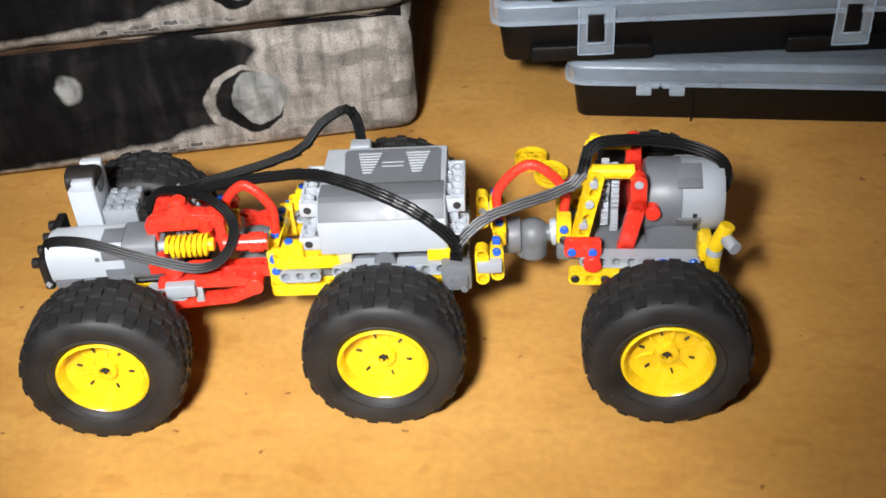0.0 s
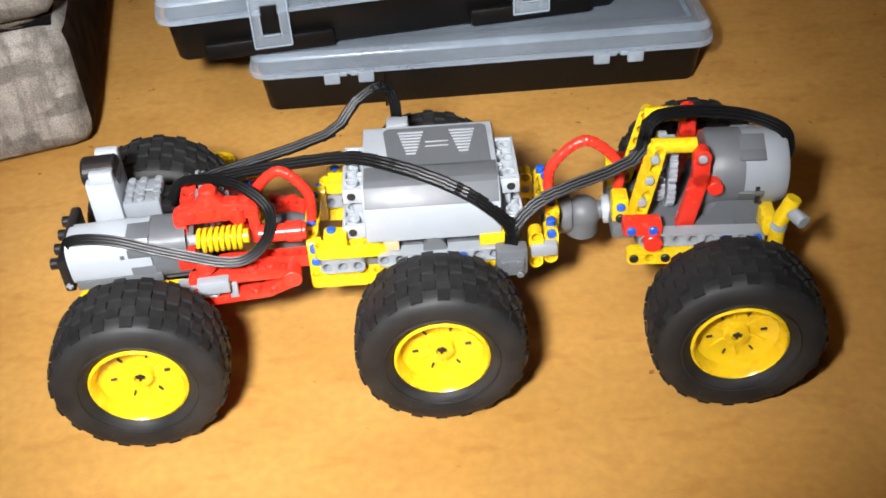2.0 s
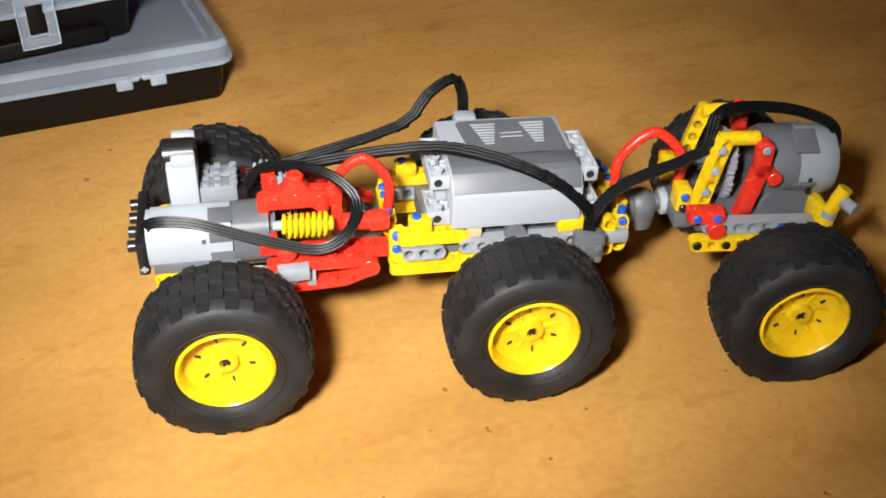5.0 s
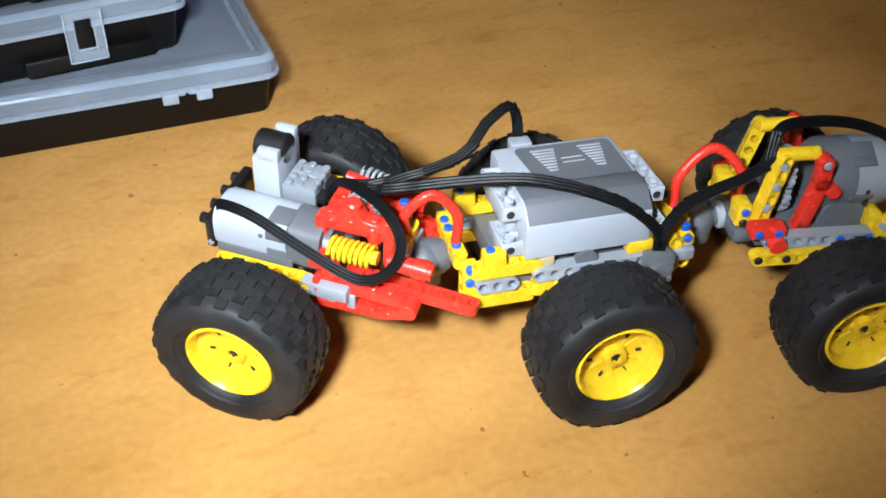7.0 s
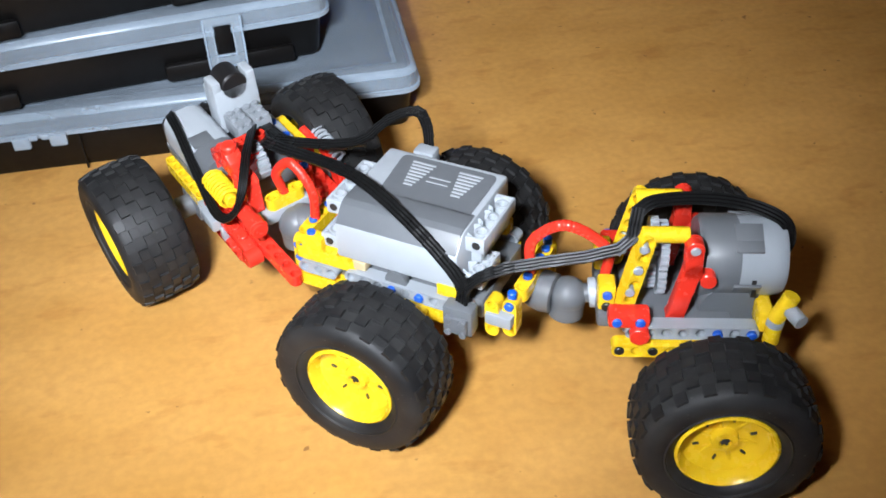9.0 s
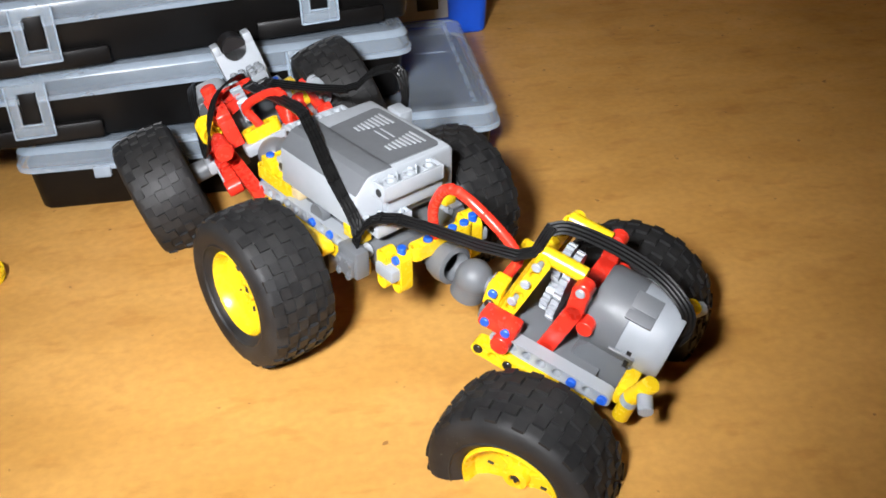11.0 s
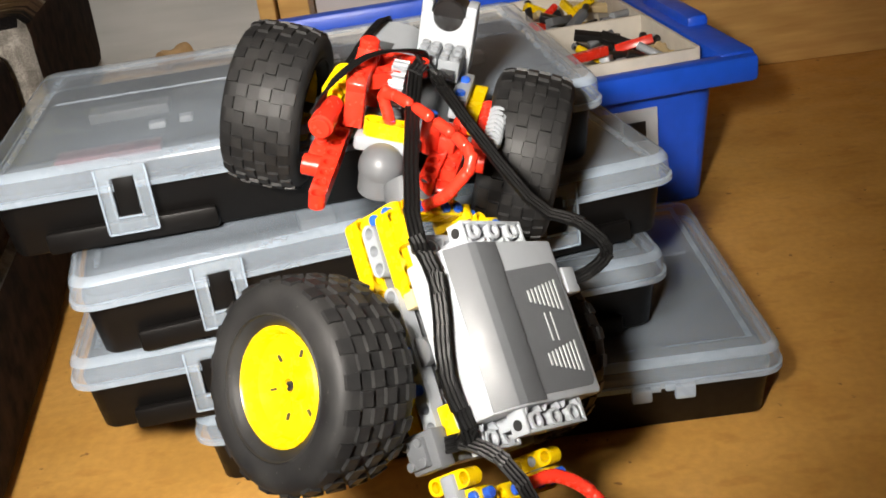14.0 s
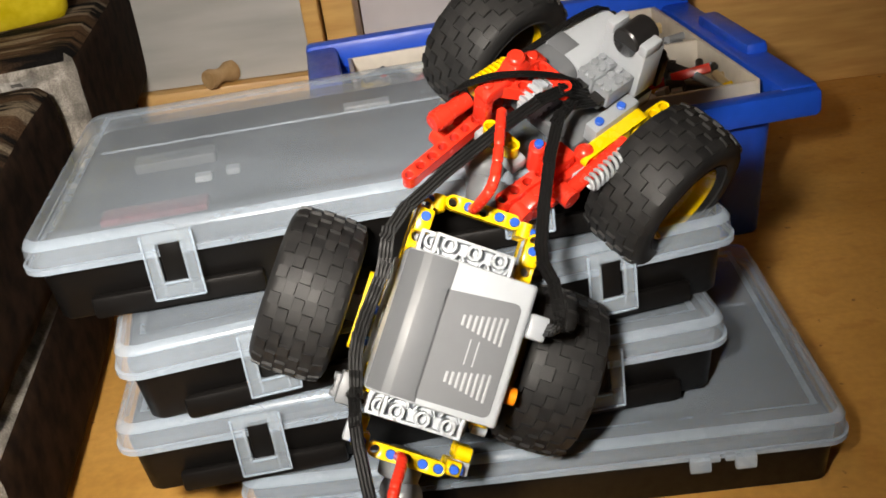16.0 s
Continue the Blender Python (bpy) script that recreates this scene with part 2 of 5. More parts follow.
# ---- mesh helpers ----
def finish(name, bm, mats, parent=None, smooth=True, m=None):
    me = bpy.data.meshes.new(name)
    bmesh.ops.recalc_face_normals(bm, faces=bm.faces)
    bm.to_mesh(me)
    bm.free()
    for mt in (mats if isinstance(mats, (list, tuple)) else [mats]):
        me.materials.append(mt)
    if smooth:
        for p in me.polygons:
            p.use_smooth = True
        me.set_sharp_from_angle(angle=radians(38))
    ob = new(name, me)
    if parent:
        ob.parent = parent
    if m is not None:
        ob.matrix_basis = m
    return ob


def part(name, bm, material, parent, label=""):
    ob = finish(name, bm, material, parent)
    if label:
        tagged(ob, label)
    return ob


def thing(name, label, category, group="", kind="", m=None):
    ob = new(name)
    ob.empty_display_size = 0.02
    if m is not None:
        ob.matrix_basis = m
    return tagged(ob, label, category, group, kind)


def join(bm, other, m=None, slot=None):
    """Adds another bmesh into bm, moved by m."""
    me = bpy.data.meshes.new("scrap")
    if m is not None:
        bmesh.ops.transform(other, matrix=m, verts=other.verts)
    if slot is not None:
        for f in other.faces:
            f.material_index = slot
    other.to_mesh(me)
    other.free()
    bm.from_mesh(me)
    bpy.data.meshes.remove(me)
    return bm


def block(bm, c, s, bev=0.0006, m=None, slot=0, seg=2):
    """A box of size s at c, with bevelled edges."""
    b = bmesh.new()
    bmesh.ops.create_cube(b, size=1.0)
    bmesh.ops.scale(b, vec=s, verts=b.verts)
    if bev:
        bmesh.ops.bevel(b, geom=b.edges[:], offset=min(bev, min(s) * 0.45), segments=seg, affect="EDGES", profile=0.5)
    bmesh.ops.translate(b, vec=c, verts=b.verts)
    return join(bm, b, m, slot)


def rod(bm, p0, p1, r, seg=16, bev=0.0003, r2=None, m=None, slot=0):
    """A round bar from p0 to p1."""
    a, z = Vector(p0), Vector(p1)
    d = z - a
    b = bmesh.new()
    bmesh.ops.create_cone(b, cap_ends=True, segments=seg, radius1=r, radius2=r if r2 is None else r2, depth=d.length)
    if bev:
        es = [e for e in b.edges if len(e.link_faces) == 2 and any(len(f.verts) > 4 for f in e.link_faces)]
        bmesh.ops.bevel(b, geom=es, offset=bev, segments=1, affect="EDGES")
    q = d.to_track_quat("Z", "Y").to_matrix().to_4x4()
    bmesh.ops.transform(b, matrix=Matrix.Translation((a + z) / 2) @ q, verts=b.verts)
    return join(bm, b, m, slot)


def lathe(bm, profile, seg=40, m=None, slot=0):
    """Turns (radius, height) pairs round the Y axis."""
    b = bmesh.new()
    rings = []
    for r, h in profile:
        rings.append([b.verts.new((r * math.cos(2 * math.pi * k / seg), h, r * math.sin(2 * math.pi * k / seg))) for k in range(seg)])
    for a, c in zip(rings, rings[1:]):
        for k in range(seg):
            j = (k + 1) % seg
            b.faces.new((a[k], a[j], c[j], c[k]))
    return join(bm, b, m, slot)


def sweep(bm, pts, w, h, up=(0, 0, 1), m=None, slot=0, seg=0):
    """A flat band (seg 0) or round hose (seg > 0) along points."""
    pts = [Vector(p) for p in pts]
    b = bmesh.new()
    rings = []
    side = None
    for i, p in enumerate(pts):
        d = (pts[min(i + 1, len(pts) - 1)] - pts[max(i - 1, 0)]).normalized()
        u = Vector(up[i] if isinstance(up, list) else up)
        s = d.cross(u)
        s = s.normalized() if s.length > 1e-4 else (side or Vector((0, 1, 0)))
        if side and s.dot(side) < 0 and not isinstance(up, list):
            s = -s
        side = s
        n = s.cross(d).normalized()
        if seg:
            ring = [p + (s * math.cos(2 * math.pi * k / seg) + n * math.sin(2 * math.pi * k / seg)) * w for k in range(seg)]
        else:
            ring = []
            for k in range(8):
                e = -w / 2 + w * k / 7
                ring.append(p + s * e + n * (h / 2 * (1.0 if k % 2 == 0 else 0.55)))
            for k in range(7, -1, -1):
                e = -w / 2 + w * k / 7
                ring.append(p + s * e - n * (h / 2 * (1.0 if k % 2 == 0 else 0.55)))
        rings.append([b.verts.new(v) for v in ring])
    for a, c in zip(rings, rings[1:]):
        for k in range(len(a)):
            j = (k + 1) % len(a)
            b.faces.new((a[k], a[j], c[j], c[k]))
    b.faces.new(rings[0][::-1])
    b.faces.new(rings[-1])
    return join(bm, b, m, slot)


def curve_pts(ctrl, n):
    """Smooth points through control points."""
    c = [Vector(p) for p in ctrl]
    c = [c[0] * 2 - c[1]] + c + [c[-1] * 2 - c[-2]]
    out = []
    spans = len(c) - 3
    for i in range(n + 1):
        s = min(i / n * spans, spans - 1e-6)
        k = int(s)
        u = s - k
        p0, p1, p2, p3 = c[k:k + 4]
        out.append(0.5 * ((2 * p1) + (p2 - p0) * u + (2 * p0 - 5 * p1 + 4 * p2 - p3) * u * u + (3 * p1 - p0 - 3 * p2 + p3) * u ** 3))
    return out


U = 0.008  # one module of the building toy


def liftarm(bm, n, m=None, slot=0, th=0.0074):
    """A beam of n holes along X from the first hole, holes along Y, with true through holes."""
    b = bmesh.new()
    hw, r, seg = 0.0037, 0.00245, 16
    for c in range(n):
        cx = c * U
        rows = {}
        for s in (-1, 1):
            y = s * th / 2
            inn, out, mid = [], [], []
            for k in range(seg):
                a = 2 * math.pi * k / seg
                ca, sa = math.cos(a), math.sin(a)
                end = (c == 0 and ca < -1e-6) or (c == n - 1 and ca > 1e-6)
                if end:
                    o = (hw * ca, hw * sa)
                elif k % 4 == 2:
                    o = (math.copysign(U / 2, ca), math.copysign(hw, sa))
                else:
                    q = max(abs(ca) / (U / 2), abs(sa) / hw)
                    o = (ca / q, sa / q)
                inn.append(b.verts.new((cx + r * ca, y * 0.9, r * sa)))
                mid.append(b.verts.new((cx + 0.0031 * ca, y, 0.0031 * sa)))
                out.append(b.verts.new((cx + o[0], y, o[1])))
            rows[s] = (inn, mid, out)
            for k in range(seg):
                j = (k + 1) % seg
                b.faces.new((inn[k], inn[j], mid[j], mid[k]))
                b.faces.new((mid[k], mid[j], out[j], out[k]))
        for k in range(seg):
            j = (k + 1) % seg
            b.faces.new((rows[-1][0][k], rows[-1][0][j], rows[1][0][j], rows[1][0][k]))
            p, q = rows[1][2][k].co, rows[1][2][j].co
            inner = (abs(p.x - cx) > U / 2 - 1e-5 and abs(q.x - cx) > U / 2 - 1e-5)
            if not inner or (c == 0 and p.x < cx) or (c == n - 1 and p.x > cx):
                b.faces.new((rows[-1][2][k], rows[-1][2][j], rows[1][2][j], rows[1][2][k]))
    bmesh.ops.remove_doubles(b, verts=b.verts, dist=0.00004)
    return join(bm, b, m, slot)


def gear_wheel(bm, r, n, w, m=None):
    """A toothed wheel round the Y axis."""
    b = bmesh.new()
    rings = []
    for y, q in ((-w / 2, 0.985), (w / 2, 0.985)):
        ring = []
        for k in range(n):
            for f, rr in ((0.0, r - 0.0020), (0.28, r - 0.0020), (0.42, r), (0.86, r)):
                a = 2 * math.pi * (k + f) / n
                ring.append(b.verts.new((rr * q * math.cos(a), y, rr * q * math.sin(a))))
        rings.append(ring)
    c = len(rings[0])
    for k in range(c):
        j = (k + 1) % c
        b.faces.new((rings[0][k], rings[0][j], rings[1][j], rings[1][k]))
    b.faces.new(rings[0])
    b.faces.new(rings[1][::-1])
    return join(bm, b, m)


def turn(x, y, z, rx=0, ry=0, rz=0):
    return pose(x, y, z, rx, ry, rz)


def heading(p0, p1, roll=0):
    """A frame at p0 with X towards p1 and Z as upright as can be; roll turns about X."""
    p0, p1 = Vector(p0), Vector(p1)
    x = (p1 - p0).normalized()
    y = Vector((0, 0, 1)).cross(x)
    y = y.normalized() if y.length > 1e-4 else Vector((0, 1, 0))
    z = x.cross(y)
    return Matrix.Translation(p0) @ Matrix((x, y, z)).transposed().to_4x4() @ pose(0, 0, 0, roll)


# ---- the room ----
bm = bmesh.new()
bmesh.ops.create_grid(bm, x_segments=8, y_segments=8, size=3.5)
fl = finish("floor", bm, FLOOR, smooth=False)
tagged(fl, "orange-yellow sheet floor with faint wood grain and specks", "floor", kind="structure")


def wall(name, c, s, mat, label):
    b = bmesh.new()
    block(b, c, s, 0.0)
    return tagged(finish(name, b, mat, smooth=False), label, "wall", kind="structure")


wall("wall_north", (0, 3.05, 1.25), (7.0, 0.1, 2.5), WALL, "plain pale room wall")
wall("wall_south", (0, -3.05, 1.25), (7.0, 0.1, 2.5), WALL, "plain pale room wall")
wall("wall_east", (3.05, 0, 1.25), (0.1, 6.0, 2.5), WALL, "plain pale room wall")
wall("wall_west", (-3.05, 0, 1.25), (0.1, 6.0, 2.5), WALL, "plain pale room wall")
b = bmesh.new()
block(b, (0, 0, 2.55), (7.0, 7.0, 0.1), 0.0)
tagged(finish("ceiling", b, CEIL, smooth=False), "plain white ceiling", "ceiling", kind="structure")


# ---- the parts cases ----
CW, CD, CH = 0.3355, 0.2150, 0.0492  # lid width, lid depth, stacking height
LAT, LATW = 0.0918, 0.0257  # latch distance from the middle, latch width


def prism(bm, w, d, z0, z1, r, inset=0.0, m=None, slot=0, bev=0.002, cap=True):
    """An upright rounded slab, w by d, front edge at y = 0, narrowed by inset at its foot."""
    b = bmesh.new()

    def ring(z, ins):
        vs = []
        for cx, cy, a0 in ((w / 2 - r, r, -90), (w / 2 - r, d - r, 0), (-w / 2 + r, d - r, 90), (-w / 2 + r, r, 180)):
            for k in range(6):
                a = radians(a0 + 18 * k)
                q = max(r - ins, 0.001)
                vs.append(b.verts.new((cx + q * math.cos(a), cy + q * math.sin(a), z)))
        return vs

    rings = [ring(z0, inset + bev), ring(z0 + bev, inset), ring(z1 - bev, 0), ring(z1, bev)]
    for a, c in zip(rings, rings[1:]):
        for k in range(24):
            j = (k + 1) % 24
            b.faces.new((a[k], a[j], c[j], c[k]))
    b.faces.new(rings[0][::-1])
    if cap:
        b.faces.new(rings[-1])
    return join(bm, b, m, slot)


def shell(bm, w, d, z0, z1, r, t, slot=0):
    """A lid: open below, rounded corners, wall thickness t, raised rim on top."""
    b = bmesh.new()

    def ring(z, ins):
        vs = []
        for cx, cy, a0 in ((w / 2 - r, r, -90), (w / 2 - r, d - r, 0), (-w / 2 + r, d - r, 90), (-w / 2 + r, r, 180)):
            for k in range(7):
                a = radians(a0 + 15 * k)
                q = r - ins
                if q > 0.0005:
                    vs.append(b.verts.new((cx + q * math.cos(a), cy + q * math.sin(a), z)))
                else:
                    s = ins - r
                    vs.append(b.verts.new((cx - math.copysign(s, cx), cy + (s if cy < d / 2 else -s), z)))
        return vs

    rs = [ring(z0, t), ring(z0, -0.001), ring(z0 + 0.003, -0.001), ring(z0 + 0.0034, 0.0006), ring(z1 - 0.004, 0.001), ring(z1 - 0.001, 0.003),
          ring(z1, 0.0055), ring(z1, 0.0150), ring(z1 - 0.0012, 0.0180), ring(z1 - 0.0012, 0.03)]
    for i, (a, c) in enumerate(zip(rs, rs[1:])):
        for k in range(28):
            j = (k + 1) % 28
            b.faces.new((a[k], a[j], c[j], c[k])).material_index = 1 if i in (0, 1, 2, 4, 5, 7) else 0
    b.faces.new(rs[-1])
    inner = [ring(z1 - t - 0.0012, 0.02), ring(z0, t)]
    for k in range(28):
        j = (k + 1) % 28
        b.faces.new((inner[0][k], inner[0][j], inner[1][j], inner[1][k]))
    b.faces.new(inner[0])
    bmesh.ops.remove_doubles(b, verts=b.verts, dist=0.00005)
    return join(bm, b)


def parts_case(m, hinge_front, label, seed):
    """A shallow case: black tray, frosted lid, latches on one long side and hinges on the other."""
    rnd = random.Random(seed)
    root = thing("parts_case", label, "parts case", "stacked parts cases", m=m)
    zl = CH * 0.66
    b = bmesh.new()
    prism(b, CW - 0.010, CD - 0.010, 0.0, zl + 0.004, 0.012, 0.004, Matrix.Translation((0, 0.005, 0)))
    part("tray", b, CASE_BLACK, root, "matt black plastic tray")
    if not hinge_front:
        for sx in (-1, 1):
            b = bmesh.new()
            block(b, (sx * CW * 0.28, 0.0050, CH * 0.15), (CW * 0.27, 0.006, CH * 0.26), 0.0025)
            part("tray_ledge", b, CASE_BLACK, root)
    b = bmesh.new()
    shell(b, CW, CD, zl, CH, 0.014, 0.0016)
    lid = part("lid", b, [FROST, FROST_EDGE], root, "milky translucent plastic lid")
    for fx in (0.60,):
        b = bmesh.new()
        block(b, (0, CD * fx, CH - 0.0012), (CW * 0.86, 0.0022, 0.0012), 0.0004)
        part("rib", b, FROST, lid)
    if hinge_front:
        for sx in (-1, 1):
            for dx in (-1, 1):
                b = bmesh.new()
                block(b, (sx * 0.0968 + dx * 0.0122, -0.0028, zl - 0.0015), (0.0115, 0.0045, 0.0085), 0.001)
                block(b, (sx * 0.0968 + dx * 0.0122 - dx * 0.008, -0.0022, zl + 0.0015), (0.006, 0.003, 0.004), 0.0008)
                part("hinge_lug", b, FROST_EDGE, lid, "pale hinge lug")
        b = bmesh.new()
        block(b, (-CW * 0.215, 0.0032, zl * 0.48), (0.0012, 0.002, zl * 0.85), 0.0003)
        part("seam", b, CASE_BLACK, root)
    else:
        for sx in (-1, 1):
            cx, w, z0, z1 = sx * LAT, LATW, CH * 0.20, CH - 0.003
            b = bmesh.new()
            for dx in (-1, 1):
                block(b, (cx + dx * (w / 2 - w * 0.13), -0.0030, (z0 + z1) / 2), (w * 0.26, 0.0028, z1 - z0), 0.0009)
            block(b, (cx, -0.0030, z0 + 0.0045), (w * 0.6, 0.0028, 0.009), 0.0009)
            block(b, (cx, -0.0030, z1 - 0.003), (w * 0.6, 0.0028, 0.006), 0.0009)
            for dx in (-1, 1):
                block(b, (cx + dx * w * 0.27, -0.0052, (z0 + z1) / 2 + 0.001), (0.0016, 0.0018, (z1 - z0) * 0.62), 0.0005)
            latch = part("latch", b, FROST_THIN, root, "milky snap latch with a slot")
            b = bmesh.new()
            for px, pz, qx, qz in ((-w / 2, (z0 + z1) / 2, 0.0012, z1 - z0), (w / 2, (z0 + z1) / 2, 0.0012, z1 - z0), (0, z0, w, 0.0012), (0, z0 + 0.0088, w * 0.48, 0.0010)):
                block(b, (cx + px, -0.0048, pz), (qx, 0.0012, qz), 0.0004)
            part("ridge", b, FROST_EDGE, latch)
            b = bmesh.new()
            block(b, (cx, -0.0008, (z0 + z1) / 2 + 0.001), (w * 0.42, 0.003, (z1 - z0) * 0.60), 0.0006)
            part("slot_catch", b, CASE_BLACK, latch)
    # loose contents that show dimly through the lid
    for k in range(4):
        b = bmesh.new()
        x, y = rnd.uniform(-0.42, 0.42) * CW, rnd.uniform(0.12, 0.88) * CD
        block(b, (x, y, zl + 0.006), (rnd.uniform(0.01, 0.05), rnd.uniform(0.006, 0.02), 0.008), 0.001)
        part("stored_piece", b, rnd.choice([TAN, DARK_GREY, MID_GREY]), root)
    if seed == 6:
        for cx, cy, sx, sy, mt in ((-0.31, 0.22, 0.058, 0.016, DULLED_RED), (-0.24, 0.40, 0.010, 0.008, PALE_GREY), (-0.19, 0.42, 0.008, 0.008, PALE_GREY), (0.06, 0.78, 0.030, 0.010, PALE_GREY)):
            b = bmesh.new()
            block(b, (cx * CW, cy * CD, zl + 0.0060), (sx, sy, 0.004), 0.001)
            part("stored_piece", b, mt, root)
    return root


parts_case(pose(0.1650, -0.0088, 0.0000, 0, 0, 0.00), True, "lowest black parts case with milky lid, hinges in front", 3)
parts_case(pose(0.1099, 0.0021, 0.0505, 0, 0, 6.92), False, "black parts case with milky lid and two latches, on the lowest", 4)
parts_case(pose(0.1233, 0.0105, 0.1002, 0, 0, 12.07), False, "black parts case with milky lid, skewed on the stack", 5)
parts_case(pose(0.0822, 0.0252, 0.1499, 0, 0, 6.81), False, "top black parts case with milky scratched lid", 6)



# ---- the sofa ----
def soft_block(name, w, d, h, mat, parent, m, puff=0.012, seed=0, skew=0.0):
    """An upholstered block with rounded edges and slight sag, origin at the lower front right corner."""
    b = bmesh.new()
    bmesh.ops.create_cube(b, size=1.0)
    bmesh.ops.scale(b, vec=(w, d, h), verts=b.verts)
    bmesh.ops.bevel(b, geom=b.edges[:], offset=0.018, segments=3, affect="EDGES", profile=0.6)
    bmesh.ops.subdivide_edges(b, edges=[e for e in b.edges if e.calc_length() > 0.06], cuts=5, use_grid_fill=True)
    rnd = Vector((seed * 3.1, seed * 1.7, 0))
    for v in b.verts:
        n = noise.noise(v.co * 9 + rnd) * 0.006 + noise.noise(v.co * 25 + rnd) * 0.002
        v.co += v.co.normalized() * (n + puff * (1 - min(1, abs(v.co.x) / (w / 2)) ** 4) * 0.5)
    bmesh.ops.translate(b, vec=(-w / 2, d / 2, h / 2), verts=b.verts)
    for v in b.verts:
        v.co.x += v.co.y * skew
    b.normal_update()
    for f in b.faces:
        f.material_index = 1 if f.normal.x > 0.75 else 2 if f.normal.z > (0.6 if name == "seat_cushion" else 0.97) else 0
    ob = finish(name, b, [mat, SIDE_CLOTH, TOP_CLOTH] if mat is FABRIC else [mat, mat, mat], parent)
    ob.matrix_basis = m
    return ob


sofa = thing("sofa", "grey upholstered sofa with black sketched print", "sofa", m=pose(-0.111, -0.035, 0, 0, 0, 15.7))
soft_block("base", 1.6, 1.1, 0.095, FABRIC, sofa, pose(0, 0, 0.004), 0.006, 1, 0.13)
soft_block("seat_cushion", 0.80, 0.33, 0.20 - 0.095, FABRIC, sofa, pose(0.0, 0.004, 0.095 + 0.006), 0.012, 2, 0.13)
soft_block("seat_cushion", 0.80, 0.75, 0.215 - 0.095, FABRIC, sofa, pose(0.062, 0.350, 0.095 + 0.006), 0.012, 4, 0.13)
cush = soft_block("cushion", 0.30, 0.30, 0.12, PILLOW, None, pose(-0.185, 0.44, 0.220, 0, 0, 20), 0.02, 3)
tagged(cush, "plain yellow cushion lying on the sofa", "cushion")


# ---- the blue bin ----
def blue_bin(m):
    root = thing("storage_bin", "blue plastic storage bin filled with sorted toy bricks", "storage bin", m=m)
    w, d, h = 0.33, 0.27, 0.126
    b = bmesh.new()
    prism(b, w, d, 0.0, h - 0.004, 0.02, 0.012, Matrix.Translation((-w / 2, 0, 0)), cap=False)
    part("body", b, BLUE_BIN, root)
    b = bmesh.new()
    t = 0.018
    for c, s in (((-w / 2, -0.008, h - 0.011), (w + 0.05, t, 0.022)), ((-w / 2, d + 0.006, h + 0.004), (w + 0.05, t, 0.034)),
                 ((0.010, d / 2, h - 0.007), (0.03, d + 0.02, 0.020)), ((-w - 0.010, d / 2, h + 0.002), (0.03, d + 0.02, 0.030)),
                 ((0.014, d / 2, h + 0.004), (0.02, d * 0.42, 0.016))):
        block(b, c, s, 0.005)
    part("rim", b, BLUE_BIN, root)
    b = bmesh.new()
    block(b, (-0.155, 0.003, h * 0.45), (w * 0.62, 0.002, h * 0.55), 0.0006)
    lab = part("label", b, LABEL, root, "printed paper label with small pictures")
    rnd = random.Random(5)
    for k in range(12):
        b = bmesh.new()
        block(b, (-0.235 + (k % 6) * 0.0325, 0.0013, h * (0.30 + 0.28 * (k // 6))), (rnd.uniform(0.012, 0.024), 0.0012, rnd.uniform(0.008, 0.02)), 0.0003)
        part("picture", b, rnd.choice([DARK_GREY, BLACK, RED, LIGHT_GREY]), lab)
    b = bmesh.new()
    block(b, (-w / 2, d / 2, h - 0.034), (w - 0.03, d - 0.02, 0.004), 0.001)
    tray = part("sorting_tray", b, WHITE_TRAY, root, "white divided sorting tray")
    for k in range(4):
        b = bmesh.new()
        block(b, (-w + 0.015 + (w - 0.03) * k / 3, d / 2, h - 0.014), (0.004, d - 0.02, 0.040), 0.001)
        part("divider", b, WHITE_TRAY, tray)
    for k in range(3):
        b = bmesh.new()
        block(b, (-w / 2, 0.010 + (d - 0.02) * k / 2, h - 0.0145), (w - 0.034, 0.004, 0.040), 0.001)
        part("divider", b, WHITE_TRAY, tray)
    for k in range(240):
        b = bmesh.new()
        col, row = rnd.randrange(3), rnd.randrange(2)
        x = -w + 0.025 + (w - 0.03) / 3 * (col + rnd.uniform(0.12, 0.88)) - 0.006
        y = 0.012 + (d - 0.02) / 2 * (row + rnd.uniform(0.15, 0.85))
        mm = turn(x, y, h - 0.020 + rnd.uniform(0, 0.022), rnd.uniform(-30, 30), rnd.uniform(-30, 30), rnd.uniform(0, 180))
        if rnd.random() < 0.5:
            block(b, (0, 0, 0), (rnd.choice([0.016, 0.024, 0.032, 0.040]), 0.0078, 0.0075), 0.0006, mm)
        else:
            rod(b, (-0.012, 0, 0), (0.012, 0, 0), 0.0035, 10, 0.0003, None, mm)
        part("toy_brick", b, rnd.choice(BRICK_MIX), root)
    return root


blue_bin(pose(0.385, 0.297, 0, 0, 0, 7.5))


